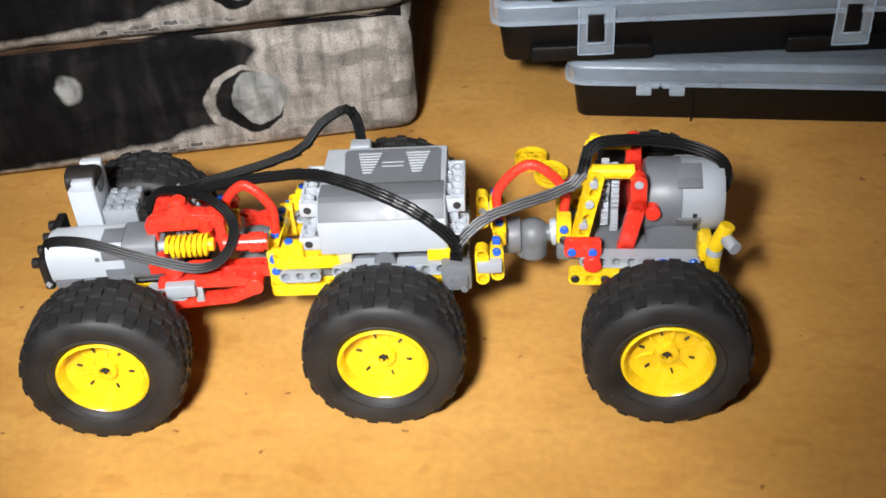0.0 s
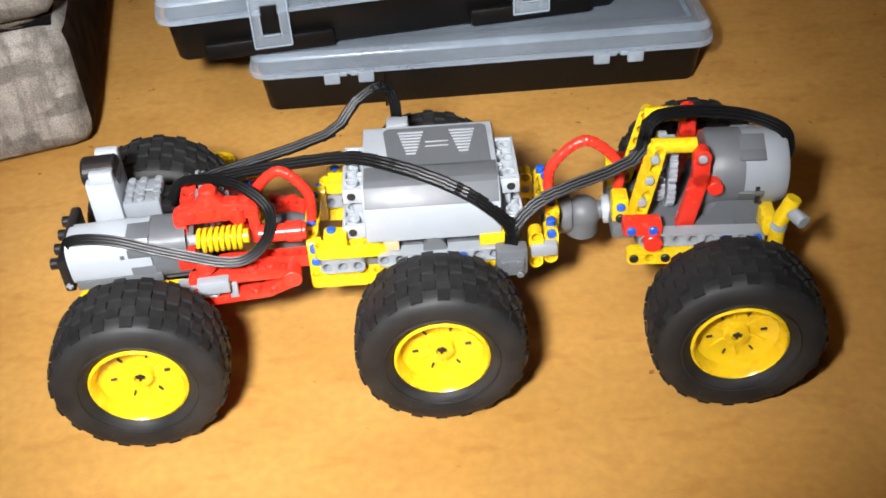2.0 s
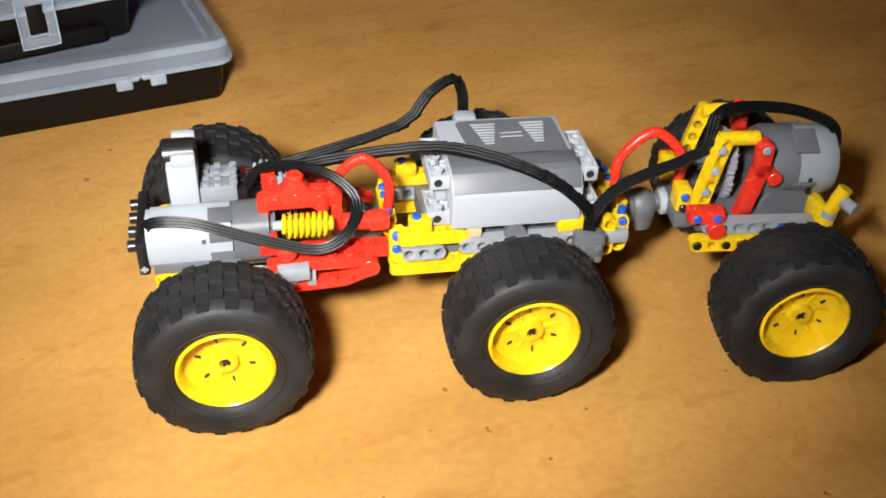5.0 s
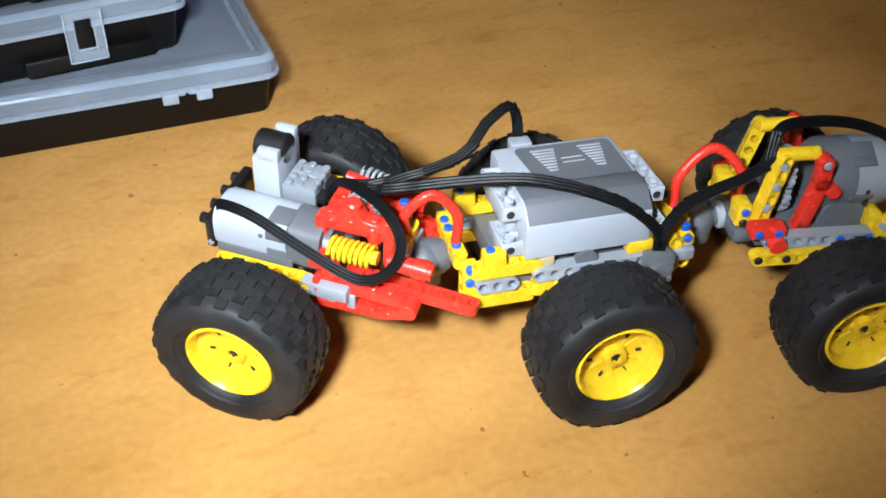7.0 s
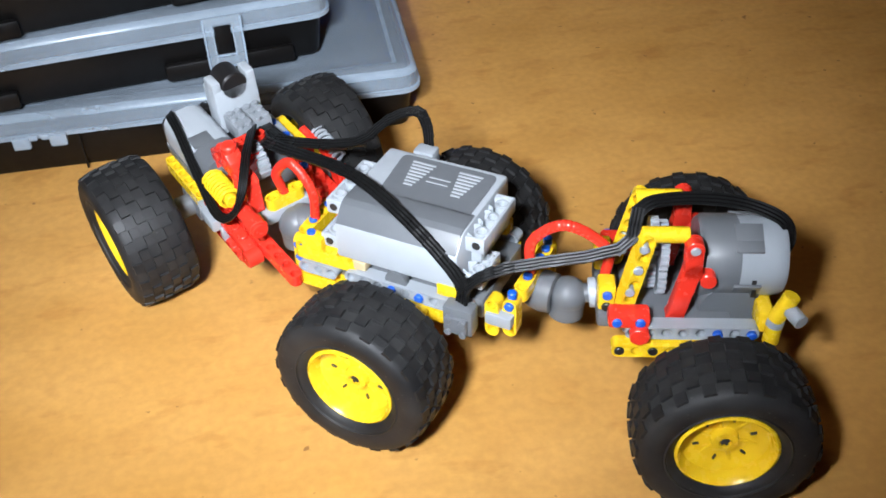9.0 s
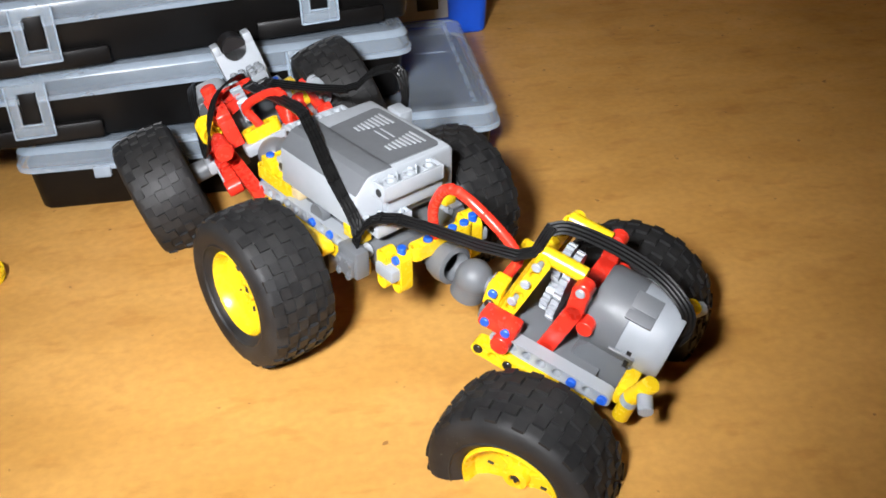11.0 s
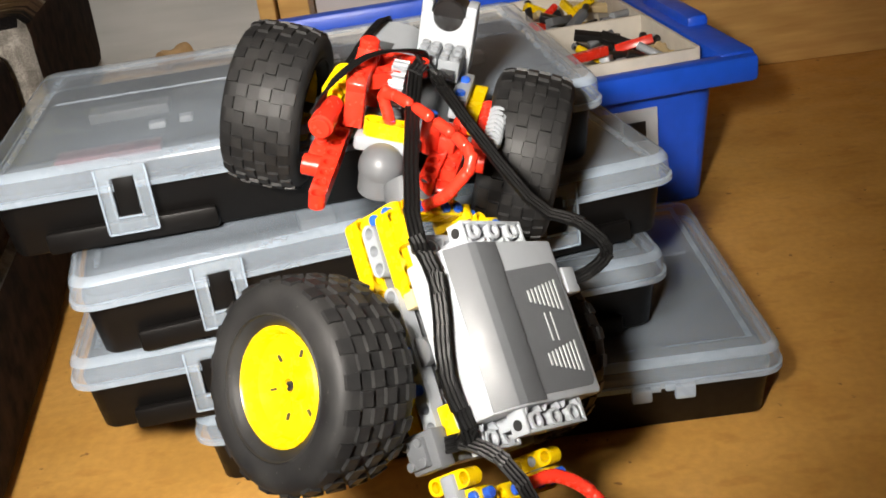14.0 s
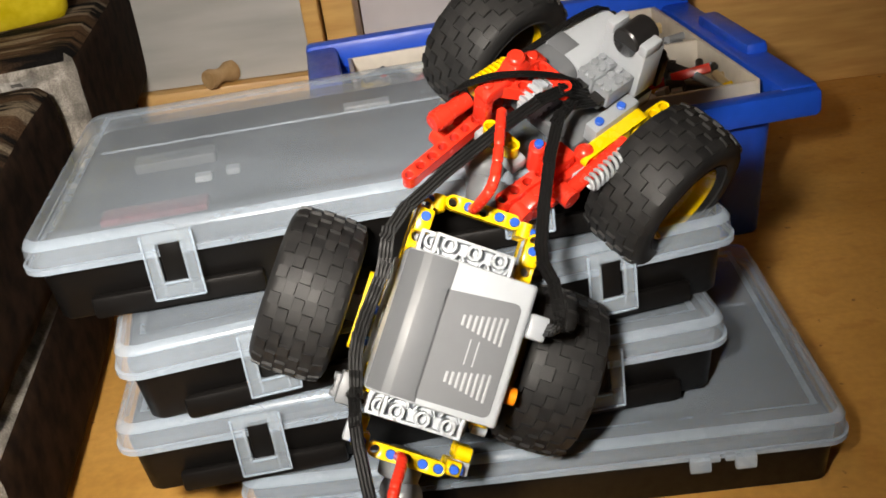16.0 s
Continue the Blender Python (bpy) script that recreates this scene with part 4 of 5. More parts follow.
def front_section():
    p = front
    section_axle(p)
    y0, z0 = 0.0155, 0.0700
    hw = 0.0138
    prof = [(y0 + hw * math.copysign(abs(math.cos(a)) ** 0.62, math.cos(a)), z0 + hw * math.copysign(abs(math.sin(a)) ** 0.62, math.sin(a))) for a in [2 * math.pi * (k + 0.5) / 28 for k in range(28)]]

    def grown(q):
        return [(y0 + (y - y0) * q, z0 + (z - z0) * q) for y, z in prof]

    b = bmesh.new()
    extrude_yz(b, prof, -0.008, 0.031, 0)
    extrude_yz(b, grown(0.93), 0.0311, 0.0335, 0)
    part("motor", b, PALE_GREY, p, "pale grey rounded motor")
    b = bmesh.new()
    extrude_yz(b, grown(1.012), -0.0265, -0.0085, 0)
    extrude_yz(b, grown(0.72), -0.0300, -0.0266, 0)
    part("motor_collar", b, DARK_GREY, p, "dark grey motor collar")
    for cy, cz, w, h in ((y0 + hw * 0.99, z0 + 0.0065, 0.0008, 0.0055), (y0 + hw * 0.99, z0 - 0.0070, 0.0008, 0.0100), (y0 + 0.004, z0 + hw * 0.99, 0.0130, 0.0008)):
        b = bmesh.new()
        block(b, (-0.0030, cy, cz), (0.0120, w, h), 0.0003)
        part("collar_tab", b, DARK_GREY, p)
    b = bmesh.new()
    block(b, (0.010, y0 + hw * 1.0, z0 - 0.0095), (0.043, 0.0010, 0.0055), 0.0004)
    part("motor_skirt", b, DARK_GREY, p)
    b = bmesh.new()
    block(b, (0.0058, y0 + hw * 1.005, z0 + 0.0050), (0.0022, 0.0008, 0.0022), 0.0002)
    part("vent_slot", b, DARK_GREY, p)
    b = bmesh.new()
    block(b, (0.0362, 0.004, 0.0660), (0.0055, 0.0480, 0.0200), 0.0014)
    bumper = part("bumper", b, BLACK, p, "black front bumper bar")
    for yy in (0.0230, 0.0110, -0.0010, -0.0130):
        b = bmesh.new()
        rod(b, (0.0385, yy, 0.0715), (0.0430, yy, 0.0715), 0.0031, 14)
        part("bumper_stud", b, BLACK, bumper)
    b = bmesh.new()
    block(b, (0.0362, 0.0282, 0.0600), (0.0036, 0.0006, 0.0012), 0)
    block(b, (0.0362, 0.0283, 0.0600), (0.0012, 0.0006, 0.0036), 0)
    part("axle_end", b, LIGHT_GREY, bumper)
    b = bmesh.new()
    block(b, (0.0140, -0.0115, 0.0875), (0.0150, 0.0275, 0.0300), 0.0012)
    for dy in (-0.0110, 0.0110):
        block(b, (0.0125, -0.0115 + dy, 0.1045), (0.0120, 0.0055, 0.0070), 0.0012)
    ir = part("receiver", b, PALE_GREY, p, "pale grey infrared receiver with black dome")
    b = bmesh.new()
    lathe(b, [(0.0, -0.0080), (0.0076, -0.0080), (0.0084, -0.0070), (0.0084, 0.0080), (0.0074, 0.0092), (0.0, 0.0092)], 28, pose(0.0145, -0.0115, 0.1015, 0, 0, -90))
    part("dome", b, BLACK, ir, "glossy black dome")
    for s in (0, 1):
        b = bmesh.new()
        yy = -0.0170 + s * 0.0115
        block(b, (-0.0030, yy, 0.0815), (0.0190, 0.0108, 0.0110), 0.0010)
        for dx in (-0.008, 0.0, 0.006):
            for dy in (-0.0027, 0.0027):
                rod(b, (-0.0030 + dx, yy + dy, 0.0865), (-0.0030 + dx, yy + dy, 0.0888), 0.0021, 10)
        part("plug", b, MID_GREY, p, "grey stacked cable plug with studs")
        b = bmesh.new()
        block(b, (-0.0145, yy, 0.0800), (0.006, 0.0075, 0.0050), 0.0006)
        part("cable_end", b, BLACK, p)
    b = bmesh.new()
    block(b, (-0.004, 0, 0.0585), (0.060, 0.046, 0.010), 0.001)
    part("floor_plate", b, DARK_GREY, p)
    for s in (-1, 1):
        beam(p, YELLOW, 7, (0.028, s * 0.031, 0.0520), (-0.02, s * 0.031, 0.0520), 90)
        bb = beam(p, LIGHT_GREY, 3, (-0.020, s * 0.032, 0.0525), (-0.04, s * 0.032, 0.0510))
        b = bmesh.new()
        plate_xz(b, [(-0.024, 0.0405), (-0.064, 0.0420), (-0.079, 0.0480), (-0.081, 0.0525), (-0.077, 0.0560), (-0.072, 0.0530), (-0.061, 0.0470), (-0.026, 0.0465)], s * 0.0265, s * 0.0345)
        plate_xz(b, [(-0.024, 0.0540), (-0.072, 0.0530), (-0.077, 0.0560), (-0.070, 0.0595), (-0.030, 0.0605), (-0.024, 0.0590)], s * 0.0265, s * 0.0340)
        plate_xz(b, [(-0.024, 0.0405), (-0.034, 0.0405), (-0.034, 0.0560), (-0.024, 0.0560)], s * 0.0270, s * 0.0335)
        rod(b, (-0.0765, s * 0.0262, 0.0525), (-0.0765, s * 0.0352, 0.0525), 0.0050, 16)
        bmesh.ops.create_uvsphere(b, u_segments=16, v_segments=10, radius=0.0056, matrix=Matrix.Translation((-0.0345, s * 0.0310, 0.0660)))
        for dx in (-0.066, -0.057):
            rod(b, (dx, s * 0.0300, 0.058), (dx, s * 0.0300, 0.0612), 0.0028, 12)
            rod(b, (dx, s * 0.0330, 0.0455), (dx, s * 0.0330, 0.0490), 0.0026, 12)
        beam(p, RED, 9 if s > 0 else 5, (-0.0430 if s > 0 else -0.0500, s * 0.0240, 0.0600), (-0.1070, s * 0.0205, 0.0545), 90, 0.0074, "link_beam")
        b2 = bmesh.new()
        block(b2, (-0.0370, s * 0.0350, 0.0560), (0.0165, 0.0085, 0.0080), 0.0012)
        part("link_block", b2, LIGHT_GREY, p)
        arm = part("lower_arm", b, RED, p, "glossy red lower suspension arm")
        b = bmesh.new()
        block(b, (-0.046, s * 0.0335, 0.0502), (0.0045, 0.0036, 0.0095), 0.0006)
        part("spacer", b, LIGHT_GREY, arm)
        if s > 0:
            b = bmesh.new()
            ya, yb = s * 0.0125, s * 0.0215
            plate_xz(b, [(-0.0145, 0.0800), (-0.0145, 0.0855), (-0.0200, 0.0885), (-0.0270, 0.0905), (-0.0300, 0.0950), (-0.0380, 0.0950), (-0.0410, 0.0900), (-0.0545, 0.0885), (-0.0575, 0.0855), (-0.0565, 0.0800)], ya, yb)
            plate_xz(b, [(-0.0140, 0.0590), (-0.0140, 0.0700), (-0.0235, 0.0700), (-0.0235, 0.0590)], ya, s * 0.0310)
            plate_xz(b, [(-0.0150, 0.0690), (-0.0150, 0.0810), (-0.0205, 0.0810), (-0.0205, 0.0690)], ya, s * 0.0215)
            plate_xz(b, [(-0.0515, 0.0640), (-0.0515, 0.0820), (-0.0570, 0.0820), (-0.0570, 0.0640)], ya, yb)
            for dx, zz in ((-0.0215, 0.0885), (-0.0455, 0.0888), (-0.0520, 0.0885)):
                rod(b, (dx, s * 0.0170, zz - 0.002), (dx, s * 0.0170, zz + 0.0016), 0.0026, 14)
            for dx, zz in ((-0.0240, 0.0855), (-0.0340, 0.0870), (-0.0460, 0.0855)):
                rod(b, (dx, s * 0.0205, zz), (dx, s * 0.0227, zz), 0.0024, 14)
            rod(b, (-0.0340, s * 0.0170, 0.0940), (-0.0340, s * 0.0170, 0.0985), 0.0046, 18, 0.001)
            bmesh.ops.translate(b, vec=(-0.0070, 0, 0.0045), verts=b.verts)
            part("upper_frame", b, RED, p, "glossy red upper suspension frame")
            b = bmesh.new()
            rod(b, (-0.0560, s * 0.0265, 0.0745), (-0.0800, s * 0.0265, 0.0735), 0.0046, 18)
            rod(b, (-0.0700, s * 0.0265, 0.0739), (-0.0780, s * 0.0265, 0.0736), 0.0056, 18)
            bmesh.ops.translate(b, vec=(-0.0070, 0, 0.0035), verts=b.verts)
            part("shock_mount", b, RED, p)
            b = bmesh.new()
            rod(b, (-0.0205, s * 0.0265, 0.0750), (-0.0255, s * 0.0265, 0.0750), 0.0026, 14)
            bmesh.ops.translate(b, vec=(-0.0080, 0, 0.0040), verts=b.verts)
            part("shock_rod", b, LIGHT_GREY, p)
            b = bmesh.new()
            pts = [(-0.0250 - 0.0220 * i / 90, s * 0.0280 + 0.0056 * math.cos(i * 0.52), 0.0750 + 0.0056 * math.sin(i * 0.52)) for i in range(91)]
            sweep(b, pts, 0.0012, 0, (1, 0, 0.01), None, 0, 6)
            rod(b, (-0.025, s * 0.0280, 0.0750), (-0.050, s * 0.0280, 0.0750), 0.0038, 14)
            bmesh.ops.translate(b, vec=(-0.0085, 0, 0.0040), verts=b.verts)
            part("spring", b, YELLOW, p, "yellow coil spring")
        else:
            b = bmesh.new()
            rod(b, (-0.0560, s * 0.0400, 0.0600), (-0.0140, s * 0.0400, 0.0680), 0.0040, 16)
            rod(b, (-0.0560, s * 0.0360, 0.0600), (-0.0560, s * 0.0450, 0.0600), 0.0054, 16)
            block(b, (-0.0480, s * 0.0240, 0.0640), (0.018, 0.012, 0.010), 0.0018)
            part("shock_mount", b, RED, p)
            b = bmesh.new()
            pts = [(-0.0220 - 0.0240 * i / 90, s * 0.0455 + 0.0038 * math.cos(i * 0.52), 0.0690 - 0.0050 * i / 90 + 0.0038 * math.sin(i * 0.52)) for i in range(91)]
            sweep(b, pts, 0.0011, 0, (1, 0, 0.01), None, 0, 6)
            part("spring", b, LIGHT_GREY, p, "bare grey coil spring")
    beam(p, RED, 3, (-0.0285, 0.010, 0.0880), (-0.0285, -0.02, 0.0880), 90, 0.0074, "cross_beam")
    beam(p, RED, 4, (-0.0540, 0.020, 0.0870), (-0.0370, 0.000, 0.0870), 90, 0.0074, "cross_beam")
    b = bmesh.new()
    gear_wheel(b, 0.0115, 18, 0.0070, pose(-0.038, 0.002, 0.0820))
    part("gear", b, LIGHT_GREY, p, "light grey toothed gear")
    beam(p, YELLOW, 6, (0.004, -0.0330, 0.0660), (-0.05, -0.0330, 0.0660))
    b = bmesh.new()
    block(b, (-0.010, -0.0255, 0.0690), (0.032, 0.0080, 0.0110), 0.0010)
    stay = part("brick", b, LIGHT_GREY, p)
    pins(stay, BLUE_PIN, [(-0.004, -0.0255, 0.0752), (-0.020, -0.0255, 0.0752)], "z")
    b = bmesh.new()
    rod(b, (-0.056, -0.018, 0.0600), (-0.056, -0.018, 0.0780), 0.0046, 18, 0.001)
    post = part("connector", b, RED, p)
    pins(post, BLUE_PIN, [(-0.056, -0.018, 0.0790)], "z")
    b = bmesh.new()
    block(b, (-0.0640, 0, 0.0640), (0.010, 0.030, 0.008), 0.002)
    part("yoke", b, LIGHT_GREY, p)
    yb = beam(p, YELLOW, 3, (-0.0640, -0.008, 0.0715), (-0.0640, 0.01, 0.0715), 90)
    pins(yb, BLUE_PIN, [(-0.0640, 0.0, 0.0757)], "z")
    b = bmesh.new()
    bmesh.ops.create_uvsphere(b, u_segments=20, v_segments=12, radius=0.0105)
    bmesh.ops.translate(b, vec=(-0.0735, 0, 0.0575), verts=b.verts)
    rod(b, (-0.062, 0, 0.0590), (-0.072, 0, 0.0575), 0.0042, 16)
    rod(b, (-0.0735, 0, 0.0575), (-0.0735, 0, 0.0440), 0.0098, 22, 0.001)
    part("joint_ball", b, DARK_GREY, p, "dark grey ball joint")


front_section()


def rear_section():
    p = rear
    section_axle(p)
    z0 = 0.0850
    b = bmesh.new()
    ring = Matrix.Translation((0, 0, z0)) @ pose(0, 0, 0, 0, 0, -90)
    lathe(b, [(0.0, -0.032), (0.0182, -0.032), (0.0194, -0.0305), (0.0199, -0.0250), (0.0198, 0.004), (0.0180, 0.006), (0.0, 0.006)], 40, ring)
    part("large_motor", b, LIGHT_GREY, p, "grey large cylindrical motor")
    b = bmesh.new()
    lathe(b, [(0.0196, -0.010), (0.0202, -0.0095), (0.0202, 0.0065), (0.0186, 0.0090), (0.0, 0.0090)], 40, ring)
    part("motor_collar", b, DARK_GREY, p, "dark grey motor collar")
    for k in range(4):
        b = bmesh.new()
        a = 62 + 90 * k
        mm = Matrix.Translation((0, 0, z0)) @ pose(0, 0, 0, a - 90)
        block(b, (-0.0135, -0.003, 0.0194), (0.0130, 0.0090, 0.0016), 0.0004, mm)
        block(b, (-0.0135, 0.003, 0.0192), (0.0130, 0.0090, 0.0016), 0.0004, mm)
        part("collar_tab", b, DARK_GREY, p)
    for dz in (0.0, -0.006):
        b = bmesh.new()
        block(b, (-0.0165 + dz * 0.1, 0.0192, z0 + dz - 0.002), (0.0024, 0.0018, 0.0046), 0.0003)
        part("vent_slot", b, BLACK, p)
    for s in (-1, 1):
        bb = beam(p, YELLOW, 8, (0.046, s * 0.0335, 0.0545), (-0.02, s * 0.0335, 0.0545))
        gb = beam(p, LIGHT_GREY, 8, (0.040, s * 0.0300, 0.0632), (-0.03, s * 0.0300, 0.0632))
        pins(gb, BLUE_PIN, [(0.0, s * 0.0342, 0.0632), (-0.016, s * 0.0342, 0.0632)])
        pins(bb, BLACK, [(0.046, s * 0.0368, 0.0545), (0.030, s * 0.0368, 0.0545)])
        beam(p, YELLOW, 6, (0.0440, s * 0.0200, 0.0680), (0.0355, s * 0.0175, 0.11))
        pins(p, LIGHT_GREY, [(0.0418, s * 0.0232, 0.0800), (0.0390, s * 0.0228, 0.0930), (0.0370, s * 0.0220, 0.1050)])
        b = bmesh.new()
        rod(b, (0.0380, s * 0.0150, 0.1085), (0.0160, s * 0.0150, 0.1085), 0.0040, 16)
        part("tube", b, YELLOW, p)
        b = bmesh.new()
        for q0, q1 in (((0.0140, 0.1060), (0.0135, 0.0930)), ((0.0135, 0.0930), (0.0190, 0.0640))):
            a0, a1 = Vector((q0[0], s * 0.0205, q0[1])), Vector((q1[0], s * 0.0205, q1[1]))
            rod(b, a0 - Vector((0, 0.0037, 0)), a0 + Vector((0, 0.0037, 0)), 0.0044, 18)
            d = a1 - a0
            block(b, (d.length / 2, 0, 0), (d.length, 0.0074, 0.0086), 0.0012, heading(a0, a1))
            rod(b, a1 - Vector((0, 0.0037, 0)), a1 + Vector((0, 0.0037, 0)), 0.0044, 18)
        rod(b, (0.0060, s * 0.0170, 0.0880), (0.0060, s * 0.0250, 0.0880), 0.0040, 16)
        part("bent_arm", b, RED, p, "glossy red bent arm")
        pins(p, LIGHT_GREY, [(0.0140, s * 0.0240, 0.1060)])
        b = bmesh.new()
        block(b, (0.0420, s * 0.0290, 0.0700), (0.020, 0.0110, 0.0075), 0.002)
        rod(b, (0.0370, s * 0.0330, 0.0640), (0.0370, s * 0.0380, 0.0640), 0.0048, 16)
        red = part("connector", b, RED, p)
        pins(red, BLUE_PIN, [(0.0480, s * 0.0345, 0.0705), (0.0370, s * 0.0345, 0.0705)])
        b = bmesh.new()
        block(b, (0.0520, s * 0.0150, 0.0730), (0.0085, 0.012, 0.0140), 0.0015)
        yy = part("brick", b, YELLOW, p)
        pins(yy, BLUE_PIN, [(0.0520, s * 0.0215, 0.0760)])
        pins(yy, BLACK, [(0.0520, s * 0.0215, 0.0690)])
        b = bmesh.new()
        rod(b, (-0.0265, s * 0.0300, 0.0560), (-0.0265, s * 0.0300, 0.0670), 0.0041, 16)
        rod(b, (-0.0265, s * 0.0300, 0.0700), (-0.0320, s * 0.0300, 0.0850), 0.0041, 16)
        block(b, (-0.0225, s * 0.0220, 0.0670), (0.0074, 0.016, 0.0120), 0.0014)
        part("end_bracket", b, YELLOW, p)
        b = bmesh.new()
        rod(b, (-0.0305, s * 0.0300, 0.0780), (-0.0355, s * 0.0400, 0.0770), 0.0036, 16)
        rod(b, (-0.0265, s * 0.0300, 0.0665), (-0.0270, s * 0.0300, 0.0705), 0.0043, 16)
        part("bush", b, LIGHT_GREY, p)
    for k, (x, r) in enumerate(((0.0250, 0.0115), (0.0300, 0.0085))):
        for zz in (0.0900 - 0.014 * k, 0.0760 + 0.020 * k):
            b = bmesh.new()
            gear_wheel(b, r + 0.0016, 20, 0.0040, Matrix.Translation((x, 0, zz)) @ pose(0, 0, 0, 0, 0, -90))
            part("gear", b, LIGHT_GREY, p, "light grey toothed gear")
    b = bmesh.new()
    block(b, (0.018, 0, 0.0595), (0.052, 0.050, 0.0085), 0.001)
    part("floor_plate", b, DARK_GREY, p)
    b = bmesh.new()
    lathe(b, [(0.0, -0.018), (0.0150, -0.018), (0.0160, -0.016), (0.0160, 0.016), (0.0150, 0.018), (0.0, 0.018)], 28, pose(-0.008, 0, 0.0640))
    part("differential", b, DARK_GREY, p)
    b = bmesh.new()
    block(b, (0.050, 0, 0.0600), (0.012, 0.044, 0.0090), 0.002)
    rod(b, (0.052, 0, 0.0600), (0.068, 0, 0.0580), 0.0050, 18)
    bmesh.ops.create_uvsphere(b, u_segments=20, v_segments=12, radius=0.0098, matrix=Matrix.Translation((0.0690, 0, 0.0575)))
    rod(b, (0.0690, 0, 0.0575), (0.0700, 0, 0.0450), 0.0092, 22, 0.001)
    part("joint_ball", b, DARK_GREY, p, "dark grey ball joint")
    b = bmesh.new()
    rod(b, (0.0545, 0, 0.0597), (0.0590, 0, 0.0592), 0.0078, 22, 0.0008)
    part("joint_ring", b, PALE_GREY, p)


rear_section()


# ---- cables and hoses: chains of short rigid pieces between the sections ----
GEO = (0.0811, 0.0724, 0.0752, 0.0742, 0.0381)


def sec_rel(row):
    """Poses of the front and rear sections in the middle section's space, from one row."""
    jf, cf, jr, cr, jz = GEO
    fy, fp, fr, ry, rp, rr = [radians(a) for a in row[7:13]]

    def rot(yaw, pitch, roll):
        return Matrix.Rotation(yaw, 4, "Z") @ Matrix.Rotation(-pitch, 4, "Y") @ Matrix.Rotation(roll, 4, "X")

    f = Matrix.Translation((jf, 0, jz)) @ rot(fy, fp, fr) @ Matrix.Translation((cf, 0, -jz))
    r = Matrix.Translation((-jr, 0, jz)) @ rot(ry, rp, rr) @ Matrix.Translation((-cr, 0, -jz))
    return f, r


def mid_pose(row):
    x, y, z, yaw, pitch, roll = row[1:7]
    return Matrix.Translation((x, y, z)) @ Matrix.Rotation(radians(yaw), 4, "Z") @ Matrix.Rotation(-radians(pitch), 4, "Y") @ Matrix.Rotation(radians(roll), 4, "X")


# each chain: name, material, pieces, control points with the section each is fixed to, section width and height (0: round)
CHAINS = [
    ("hose", RED, 18, [("m", (0.0640, 0.006, 0.0670)), ("m", (0.0638, 0.006, 0.0870)), ("x", (-0.0045, 0.004, 0.1000)), ("f", (-0.0635, 0.002, 0.0890)), ("f", (-0.0640, 0.000, 0.0750))], 0.0027, 0),
    ("hose", RED, 18, [("m", (-0.0620, 0.004, 0.0690)), ("m", (-0.0625, 0.004, 0.0910)), ("y", (-0.0045, 0.004, 0.1060)), ("r", (0.0525, 0.006, 0.0930)), ("r", (0.0520, 0.006, 0.0750))], 0.0027, 0),
    ("cable", CABLE, 18, [("m", (-0.0385, 0.036, 0.0680)), ("m", (-0.0370, 0.034, 0.0800)), ("g", (-0.0150, 0.030, 0.0990)), ("g", (0.0200, 0.016, 0.1080)), ("g", (0.0500, 0.004, 0.1060)), ("f", (-0.0440, -0.006, 0.0930)), ("f", (-0.0170, -0.012, 0.0810))], 0.0066, 0.0016),
    ("cable", CABLE, 12, [("m", (-0.0390, 0.036, 0.0690)), ("m", (-0.0420, 0.033, 0.0790)), ("m", (-0.0600, 0.026, 0.0900)), ("r", (0.0480, 0.018, 0.1020)), ("r", (0.0400, 0.010, 0.1180))], 0.0062, 0.0016),
    ("cable", CABLE, 18, [("m", (0.0160, -0.040, 0.0970)), ("m", (0.0170, -0.041, 0.1110)), ("m", (0.0225, -0.040, 0.1205)), ("m", (0.0370, -0.034, 0.1150)), ("m", (0.0540, -0.026, 0.1010)), ("f", (-0.0440, -0.018, 0.0890)), ("f", (-0.0170, -0.018, 0.0810))], 0.0060, 0.0015),
]


def chain_points(ctrl, f, r, n, climb=0.0):
    """Points of a chain; "g" points slide off the cover as the nose climbs."""
    slide = min(max(climb / 30, 0), 1)
    out = []
    for k, (who, p) in enumerate(ctrl):
        v = Vector(p)
        if who == "f":
            v = f @ v
        elif who == "r":
            v = r @ v
        elif who == "g":
            v = v + Vector((0, 0.95 * (0.041 - v.y), -0.016)) * slide
        elif who == "x":
            v = (Vector((GEO[0], 0, 0)) * 1.0) + v
        elif who == "y":
            v = Vector((-GEO[2], 0, 0)) + v
        out.append(v)
    return curve_pts(out, n)


def piece_pose(a, b, face):
    """A piece from a to b whose flat side looks along face."""
    x = (b - a).normalized()
    y = face.cross(x).normalized()
    z = x.cross(y)
    return Matrix.Translation((a + b) / 2) @ Matrix((x, y, z)).transposed().to_4x4()


FLAT_ROW = [0, 0, 0, 0, 0, 0, 0, 0, 0, 0, 0, 0, 0]
PIECES = []
F0, R0 = sec_rel(FLAT_ROW)
for cname, cmat, n, ctrl, cw, chh in CHAINS:
    pts = chain_points(ctrl, F0, R0, n)
    for k in range(n):
        ln = (pts[k + 1] - pts[k]).length * 1.0
        b = bmesh.new()
        if chh:
            sweep(b, [(-ln * 0.80, 0, 0), (0, 0, 0), (ln * 0.80, 0, 0)], cw, chh)
        else:
            rod(b, (-ln * 0.74, 0, 0), (ln * 0.74, 0, 0), cw, 16, 0)
            for e in (-1, 1):
                bmesh.ops.create_uvsphere(b, u_segments=16, v_segments=10, radius=cw, matrix=Matrix.Translation((e * ln * 0.74, 0, 0)) @ pose(0, 0, 0, 0, 90))
        PIECES.append(part(cname, b, cmat, rover, "black four-wire ribbon cable" if chh else "bent red hose"))

